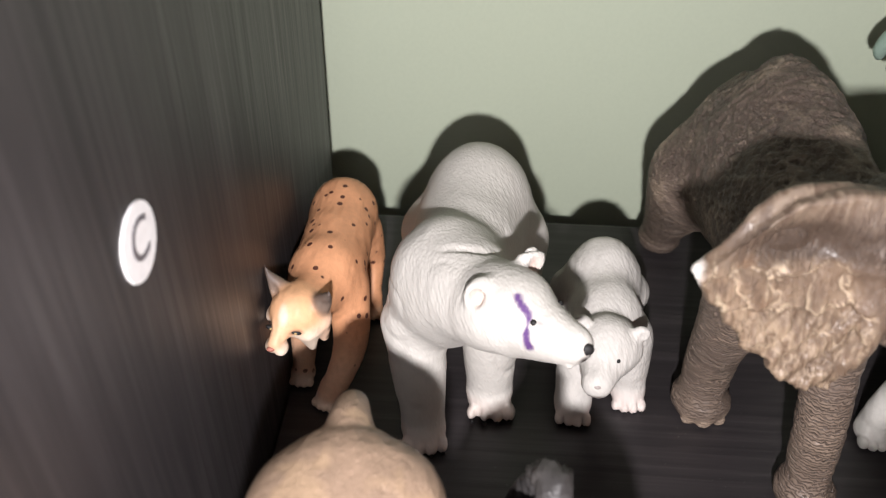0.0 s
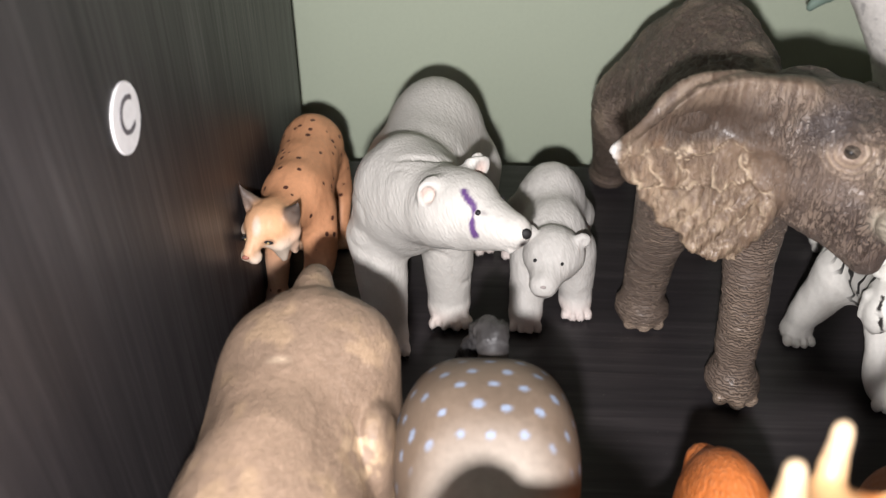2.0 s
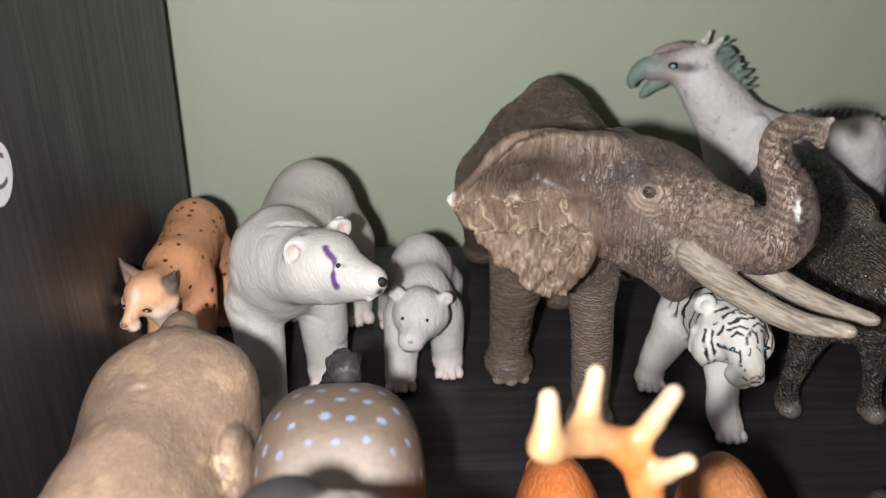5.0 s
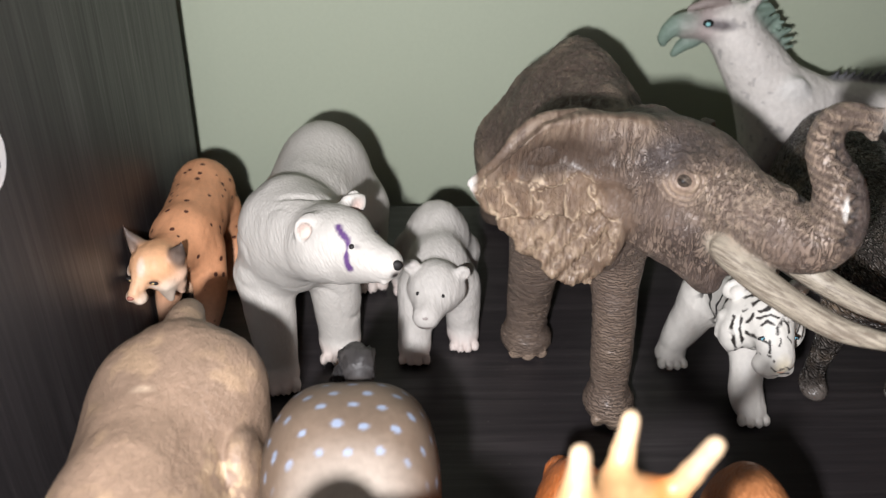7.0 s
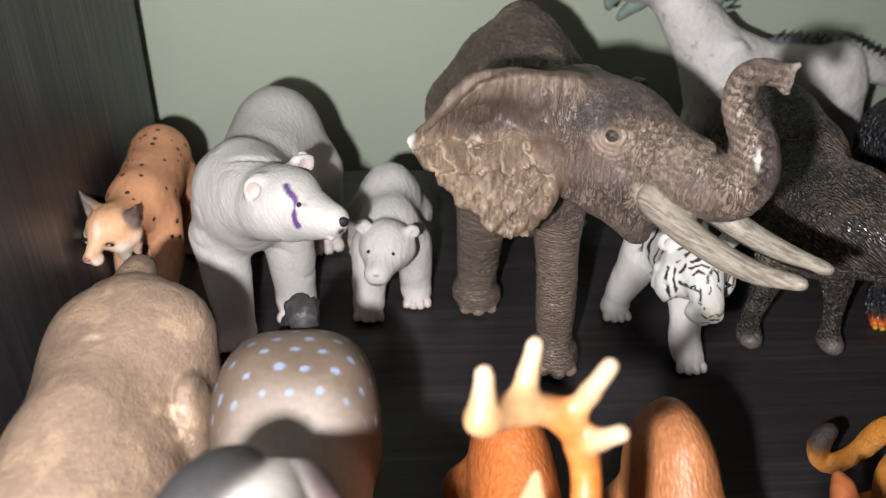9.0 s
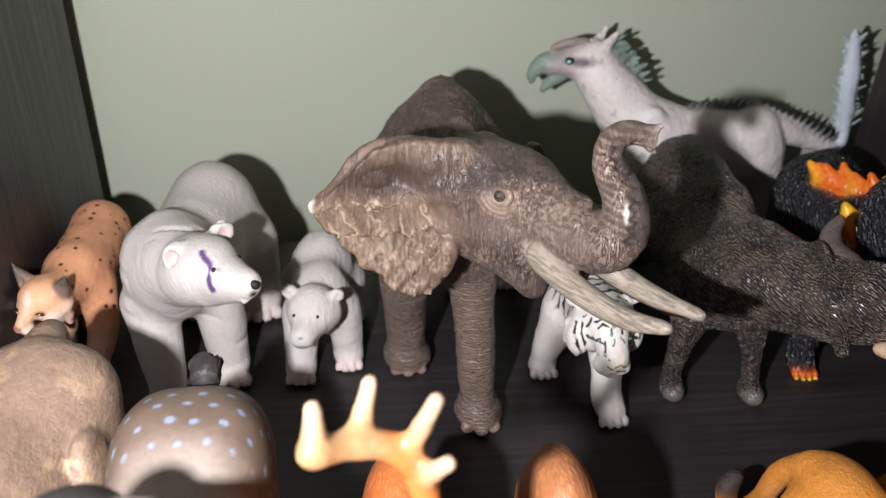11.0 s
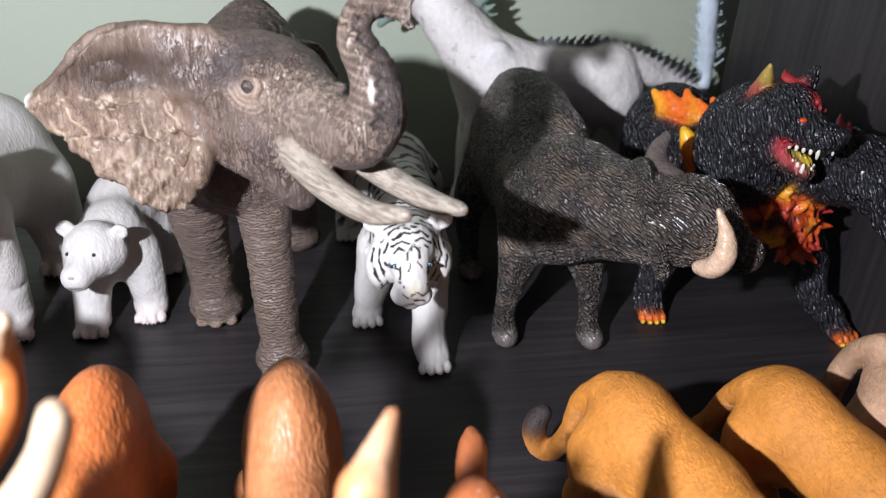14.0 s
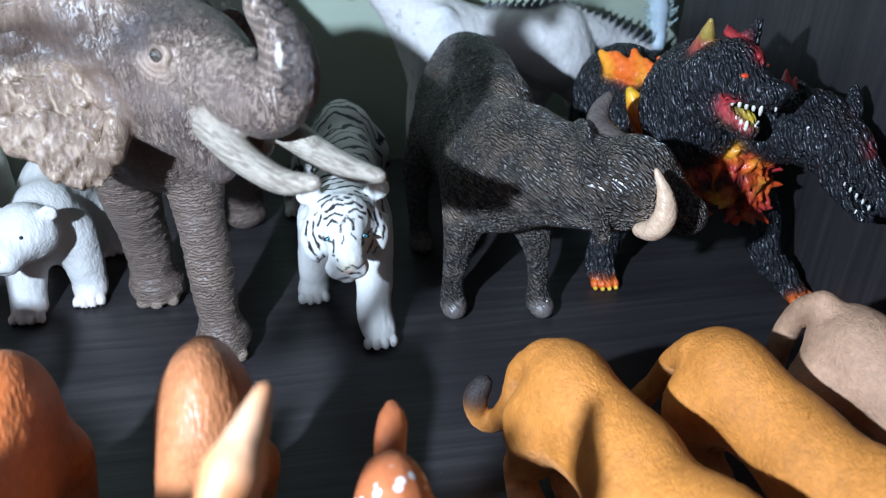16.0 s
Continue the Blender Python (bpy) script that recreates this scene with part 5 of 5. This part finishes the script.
def stag():
    coat, ivory, amber = (0.40, 0.115, 0.028, 1), (0.36, 0.265, 0.17, 0), (0.36, 0.105, 0.02, 0)
    c = Clay(0.65)
    c.ball((114, -201, 44.5), (9.2, 17.5, 17.8), coat, 5)
    c.ball((113.6, -222, 44), (9.4, 22, 16), coat, 6)
    c.ball((112.5, -243, 46), (10.6, 14, 17), coat, 6)
    c.limb((113, -248, 52), (112.5, -249, 74), 9.5, 6.5, coat, 6)
    c.ball((112.5, -250, 78), (6.2, 7.5, 6.5), coat, 4)
    c.limb((112.5, -254, 77), (112.5, -267, 70), 5.5, 3.6, coat, 3)
    c.rope([(107.5, -247, 80.5, 1.6), (107.0, -240.5, 84, 2.8), (108.8, -233, 87.6, 0.7)], (0.52, 0.30, 0.15, 0), 1.2)
    c.rope([(117, -249, 79.5, 1.6), (120.6, -247.5, 78, 2.6), (124, -245.5, 76, 0.7)], (0.52, 0.30, 0.15, 0), 1.2)
    # antlers: a palmate beam with tines
    c.rope([(111.5, -248, 83, 2.3), (115.2, -239, 86.5, 2.15), (115.6, -234.8, 90.5, 2.1), (114.2, -232.6, 95.5, 2.2), (110.4, -231.8, 99.6, 2.2), (104.9, -233.0, 102.2, 2.1), (100.5, -235.5, 103.6, 2.0), (97.9, -237.3, 104.6, 1.8)],
           amber, 1.5, 6, 0, 0, (0.36, 0.20, 0.09, 0), 0.6)
    for base, tip in (((98.6, -236.6, 104.8), (98.6, -234.6, 111)), ((104.7, -232.6, 102), (107.1, -227.2, 109)), ((112.6, -232.2, 98.6), (117.0, -231.8, 108.9)), ((114.8, -233.2, 93.8), (118.4, -237.6, 101.4))):
        base, tip = np.array(base), np.array(tip)
        c.limb(base, base * 0.5 + tip * 0.5, 1.9, 1.6, (0.36, 0.20, 0.08, 0), 2.2)
        c.limb(base * 0.5 + tip * 0.5, tip, 1.6, 1.4, ivory, 0.8)
    c.rope([(114.5, -249, 83, 2.2), (121, -256, 90, 2.0), (126.5, -260, 97, 1.9), (130.6, -261, 105.8, 1.5)], amber, 1.5, 6, 0, 0, ivory, 0.45)
    c.rope([(125.8, -259.5, 96, 1.7), (127.4, -256.5, 99, 1.5), (128, -254.4, 101.6, 1.4)], ivory, 1.5)
    for x, y in ((106, -197), (120, -196), (106, -245), (119, -245)):
        c.rope([(x, y, 36, 6), (x, y + 2, 22, 3.8), (x, y, 9, 2.8), (x, y - 1, 3, 3.4)], coat, 4)
    c.limb((113, -185, 48), (113, -182, 38), 3.6, 2, coat, 2)
    eye(c, (107.6, -255, 79.4), 1.2)
    eye(c, (117.4, -255, 79.4), 1.2)

    def hair(p, n, a):
        return (0.18 * (value_noise(p / np.array((0.9, 2.6, 1.6)), 101) - 0.5)) * (p[:, 2] < 80) + 0.2 * (value_noise(p / 8, 102) - 0.5) * (p[:, 2] < 80)

    def paint(p, n, raised, col):
        return tint(col, np.clip((30 - p[:, 2]) / 20, 0, 0.6), (0.50, 0.30, 0.18))
    return c.skin("stag_figurine", COAT, "rust-orange stag toy with ivory-tipped palmate antlers", TOYS, hair, paint)


def doe():
    coat, cream = (0.34, 0.135, 0.050, 1), (0.66, 0.48, 0.31, 0)
    c = Clay(0.65)
    c.ball((149.0, -203, 44), (9.6, 16.5, 15.6), coat, 5)
    c.ball((149.0, -201, 52), (5.2, 11, 10.2), coat, 5)
    c.ball((149.4, -226, 41), (9, 20, 13), coat, 7)
    c.ball((151, -244, 43), (9.5, 11, 14), coat, 6)
    c.limb((151, -249, 50), (151, -262, 74), 7.5, 5.5, coat, 5)
    c.ball((151, -267, 79), (6, 7.5, 6.5), (0.48, 0.22, 0.09, 0), 3)
    c.limb((151, -272, 78), (151, -284, 73), 5, 3.4, (0.50, 0.26, 0.12, 0), 3)
    for s in (-1, 1):
        base, tip = (np.array((155.5, -263, 83)), np.array((163, -248, 92))) if s > 0 else (np.array((146.5, -266, 82)), np.array((139, -272, 84)))
        c.limb(base, base * 0.5 + tip * 0.5, 2.2, 3.4, (0.40, 0.16, 0.06, 0), 1.5)
        c.limb(base * 0.5 + tip * 0.5, tip, 3.4, 1.1, (0.42, 0.18, 0.07, 0), 1.0)
    for x, y in ((142.5, -200), (155.5, -200), (145, -246), (157, -246)):
        c.rope([(x, y, 32, 5.6), (x, y + 2, 20, 3.4), (x, y, 9, 2.3), (x, y - 1, 2.6, 2.8)], coat, 4)
    c.limb((149, -190, 42), (149, -187.5, 34), 3.2, 1.8, coat, 2)
    eye(c, (145.6, -271, 80.6), 1.1)
    eye(c, (156.4, -271, 80.6), 1.1)

    def hair(p, n, a):
        return 0.14 * (value_noise(p / np.array((0.9, 2.6, 1.6)), 103) - 0.5) + 0.45 * (value_noise(p / 8, 104) - 0.5)

    def paint(p, n, raised, col):
        return tint(col, near(p, (160.5, -251, 90), (4, 9, 5)) * 0.45, cream[:3])
    return c.skin("doe_figurine", COAT, "brown doe toy with large cream-lined ears", TOYS, hair, paint)


def fawn():
    coat = (0.36, 0.11, 0.035, 1)
    c = Clay(0.55)
    c.ball((180, -230, 47), (6.6, 11, 9.5), coat, 4)
    c.ball((181, -245, 46), (6.2, 12, 8.5), coat, 5)
    c.limb((182, -254, 48), (183, -264, 61), 4.8, 3.8, coat, 4)
    c.ball((183, -267, 64), (4.2, 5.2, 4.4), coat, 2.5)
    c.limb((183, -270, 63), (183, -277, 60), 3.4, 2.2, coat, 2)
    for s in (-1, 1):
        c.limb((183 + 3 * s, -264, 67), (183 + 8 * s, -258, 71), 2.0, 0.7, (0.78, 0.60, 0.44, 0), 1)
    c.rope([(180.5, -222, 47, 2.0), (181, -217, 49.5, 2.5), (182, -213, 51, 2.3), (182.5, -209, 51.5, 0.9)], coat, 1.5)
    for x, y in ((176, -227), (184.5, -227), (178, -250), (186, -250)):
        c.rope([(x, y, 42, 4), (x, y + 1.5, 26, 2.4), (x, y, 12, 1.8), (x, y - 1, 2.2, 2.3)], coat, 3)

    def hair(p, n, a):
        return 0.25 * (value_noise(p / np.array((0.8, 2, 1.4)), 105) - 0.5)

    def paint(p, n, raised, col):
        col[:, 3] *= (p[:, 2] > 44) * (p[:, 1] < -221)
        return col
    return c.skin("fawn_figurine", FAWN, "small russet fawn toy with white spots and raised tail", TOYS, hair, paint)


def lioness(x0, y0, lean, size, coat, tail, tuft, label):
    """A lioness that turns her rump to the wall; lean: how far she slants to the right on her way to the front."""
    pale = tuple(min(1, v * 1.4 + 0.12) for v in coat[:3]) + (0,)
    c = Clay(0.7)

    def at(x, y, z):
        return (x0 + size * (x - lean * y), y0 + size * y, size * z)
    r = size
    c.ball(at(0, 0, 34), (9.8 * r, 15 * r, 12.6 * r), coat, 5)
    c.ball(at(0, -22, 33), (10.5 * r, 19 * r, 12 * r), coat, 8)
    c.ball(at(0, -44, 35), (12 * r, 16 * r, 14.5 * r), coat, 8)
    c.limb(at(0, -54, 41), at(0, -66, 48), 9.5 * r, 8 * r, coat, 5)
    c.ball(at(0, -71, 50), (8.6 * r, 8.5 * r, 8 * r), coat, 4)
    c.limb(at(0, -76, 47.5), at(0, -83, 45), 5 * r, 4 * r, pale, 3)
    for s in (-1, 1):
        c.ball(at(6.5 * s, -69, 57), (3 * r, 1.8 * r, 3 * r), coat, 1.2)
        eye(c, at(3.6 * s, -78, 51.5), 1.2 * r)
    for x, y, f in ((-5.6, 1, 0), (5.6, 3, 0), (-7, -46, 1), (7, -50, 1)):
        if f:
            pts = [(*at(x, y, 28), 7 * r), (*at(x, y - 1, 15), 4.6 * r), (*at(x, y, 5), 4 * r)]
        else:
            pts = [(*at(x, y, 28), 8 * r), (*at(x, y + 1, 18), 5.5 * r), (*at(x, y + 6, 10), 3.8 * r), (*at(x, y + 3, 4), 3.8 * r)]
        c.rope(pts, coat, 4, 6, 0, 0, pale, 0.75)
        q = at(x, y - (3 if f else 0), 0)
        paw(c, q[:2], 4.4 * r, pale)
    c.rope(tail, coat, 3, 8, 0, 0, tuft, 0.74 if tuft else 1.0)

    def velvet(p, n, a):
        return 0.22 * (value_noise(p / 0.9, 111) - 0.5) + 1.0 * (value_noise(p / 9, 112) - 0.5)

    def paint(p, n, raised, col):
        return tint(col, np.clip(-n[:, 2], 0, 1) * (p[:, 2] < 30 * size), pale[:3])
    return c.skin("lioness_figurine", VELVET, label, TOYS, velvet, paint)


def elephant_hide():
    """Grey-brown vinyl moulded with a net of fine wrinkles, their ridges brushed lighter."""
    n = Nodes("elephant_paint")
    a = n.add("ShaderNodeAttribute", attribute_name="paint")
    w = n.add("ShaderNodeTexWave", bands_direction="Z")
    w.inputs["Scale"].default_value, w.inputs["Distortion"].default_value = 330, 8.0
    w.inputs["Detail"].default_value, w.inputs["Detail Scale"].default_value = 3.0, 2.2
    n.link(n.coord, w.inputs["Vector"])
    rings = n.grey(w.outputs["Fac"], 0.05, 0.5)

    def wrinkles(size, turn, bend):
        line = n.math("ABSOLUTE", n.math("SUBTRACT", n.noise(1.0, 3, n.scaled(*size, turn), 0.6, bend), 0.5), 0.0)
        return n.grey(line, 0.0, 0.075)
    strokes_up, strokes_across = wrinkles((760, 620, 190), (0, 8, 0), 1.6), wrinkles((300, 300, 640), (18, 0, 0), 1.8)
    fine = n.noise(1.0, 2, n.scaled(900, 900, 1500))
    place = n.add("ShaderNodeSeparateXYZ")
    n.link(n.coord, place.inputs[0])
    upper = n.grey(n.math("ADD", place.outputs[2], n.math("MULTIPLY", n.noise(60, 2), 0.02)), 0.060, 0.076)
    back = n.grey(place.outputs[1], -0.006, 0.014)
    both = n.math("MULTIPLY", strokes_up, strokes_across)
    net = n.mix(upper, rings, n.mix(n.math("MAXIMUM", back, n.grey(n.noise(90, 2), 0.5, 0.66)), strokes_up, both))
    height = n.math("ADD", n.math("MULTIPLY", net, 0.75), n.math("MULTIPLY", fine, 0.3))
    patch = n.grey(n.noise(60, 3), 0.35, 0.65, 0.25, 1.0)
    ridge = n.math("MULTIPLY", n.grey(height, 0.62, 0.95), n.math("MULTIPLY", patch, a.outputs["Alpha"]))
    colour = n.mix(n.math("MULTIPLY", ridge, 0.62), a.outputs["Color"], (0.26, 0.195, 0.145))
    crack = n.math("MULTIPLY", n.grey(height, 0.38, 0.1), a.outputs["Alpha"])
    colour = n.mix(n.math("MULTIPLY", crack, 0.62), colour, (0.06, 0.045, 0.037))
    m = n.add("ShaderNodeMapping")
    m.vector_type = "TEXTURE"
    m.inputs["Scale"].default_value = (1 / 1500, 1 / 1500, 1 / 170)
    m.inputs["Rotation"].default_value = Vector((0.5, -0.85, 0.05)).to_track_quat("Z", "Y").to_euler()
    n.link(n.coord, m.inputs["Vector"])
    streak = n.grey(n.noise(1.0, 4, m.outputs[0], 0.65), 0.40, 0.62, 0.0, 0.85)
    bare = n.grey(a.outputs["Alpha"], 0.0, 0.06, 1.0, 0.0)
    colour = n.mix(n.math("MULTIPLY", streak, bare), colour, (0.115, 0.092, 0.07))
    n.bump(n.math("MULTIPLY", height, n.math("MULTIPLY", patch, a.outputs["Alpha"])), 0.9, 0.0008)
    return n.done(colour, n.grey(n.noise(500, 2), 0.3, 0.7, 0.39, 0.56), 0.45)


LYNX = toy_paint("lynx_paint", 0.55, fur(900, 300, 500, 0.35, 0.0004), 0.12, dots(250, 0.18, (0.085, 0.028, 0.018), 0.9, 0.05))
BEAR = toy_paint("bear_paint", 0.62, None, 0.05, strands((1100, 1100, 380), (0.3, -0.55, -0.75), (0.63, 0.60, 0.56), 0.3, 0.00009))
HIDE = elephant_hide()
TIGER = toy_paint("tiger_paint", 0.5, fur(900, 320, 500, 0.3, 0.0004), 0.08, stripes)
# pale lock tops: dry brush, with the hair's grey sheen put into the colour
BUFFALO = toy_paint("buffalo_paint", 0.27, None, 0.3, strands((1500, 1500, 360), (0.62, -0.66, -0.42), (0.44, 0.40, 0.36), 1.0, 0.0016))
WOLF = toy_paint("lava_wolf_paint", 0.33, None, 0.3, strands((1000, 1000, 260), (0.25, -0.4, -0.9), (0.09, 0.095, 0.11), 0.6, 0.001))
FEATHER = toy_paint("gryphon_paint", 0.55, fur(700, 700, 400, 0.4, 0.0004), 0.1)
LEATHER = toy_paint("leather_paint", 0.5, fur(1300, 800, 1300, 0.7, 0.0005), 0.18)
DAPPLE = toy_paint("dapple_paint", 0.56, fur(900, 300, 900, 0.25, 0.0004), 0.14)
COAT = toy_paint("deer_paint", 0.45, None, 0.25, strands((1300, 1300, 420), (0.1, -0.8, -0.5), (0.46, 0.20, 0.09), 0.45, 0.00013))
FAWN = toy_paint("fawn_paint", 0.48, fur(900, 300, 600, 0.4, 0.0004), 0.15, dots(330, 0.24, (0.66, 0.62, 0.62), 0.8, 0.06))
VELVET = toy_paint("lion_paint", 0.62, fur(1500, 1100, 1500, 0.9, 0.0005), 0.22)

lynx()
polar_bear()
polar_cub()
elephant()
white_tiger()
bull()
lava_wolf()
gryphon()
pale_grazer()
spotted_horse()
stag()
doe()
fawn()
GOLD = (0.50, 0.195, 0.027, 1)
lioness(222.5, -197, 0.26, 1.03, GOLD, [(218.2, -187.0, 40.3, 3.2), (216.3, -181.0, 31.1, 3.0), (215.5, -178.0, 19.9, 2.7), (212.5, -175.0, 10.8, 2.5), (208.9, -173.0, 11.3, 2.5), (208.2, -172.0, 16.8, 2.9), (210.5, -171.0, 19.9, 2.1)],
        (0.03, 0.022, 0.020, 0), "golden lioness toy with a curled dark-tipped tail")
lioness(259.5, -197, 0.26, 1.0, GOLD, [(254.8, -187.0, 37.6, 3.2), (253.8, -181.0, 29.0, 2.9), (253.6, -177.0, 19.0, 2.8), (251.3, -173.0, 9.2, 2.6), (248.7, -171.0, 1.7, 2.4)],
        None, "golden lioness toy with a lowered tail")
lioness(291, -197, 0.26, 1.06, (0.42, 0.255, 0.15, 1), [(286.4, -186.0, 45.9, 3.2), (285.7, -180.0, 39.2, 2.9), (286.3, -176.0, 28.3, 2.8), (287.9, -173.0, 16.4, 2.6)],
        None, "pale beige lioness toy with a lowered tail")


# ---- sticker on the side panel ----
def disc(bm, r, depth, segments=48):
    made = bmesh.ops.create_cone(bm, cap_ends=True, segments=segments, radius1=r, radius2=r * 0.985, depth=depth)["verts"]
    return made


def letter_sticker():
    n = Nodes("sticker_plastic")
    WHITE = n.done(n.ramp(n.noise(400, 2), (0.3, (0.70, 0.68, 0.68)), (0.7, (0.80, 0.78, 0.78))), 0.4)
    m = Nodes("sticker_ink")
    INK = m.done((0.10, 0.09, 0.10), 0.45)
    top = tagged(new("letter_sticker"), "round white plastic cap lettered C on the dark side panel", "sticker")
    bm = bmesh.new()
    disc(bm, 0.0068, 0.0003)
    part("disc", bm, WHITE, top)
    font = bpy.data.curves.new("letter", "FONT")
    font.body, font.size, font.extrude, font.align_x, font.align_y, font.offset = "C", 0.0105, 0.00006, "CENTER", "CENTER", 0.0
    font.materials.append(INK)
    ob = new("letter", font)
    ob.parent, ob.location = top, (0, 0, 0.00022)
    tagged(ob, "dark grey letter C")
    top.matrix_world = Matrix.Translation((0.00016, -0.1587, 0.1087)) @ Euler((radians(90), 0, radians(90))).to_matrix().to_4x4() @ pose(0, 0, 0, 0, 0, -8)


letter_sticker()
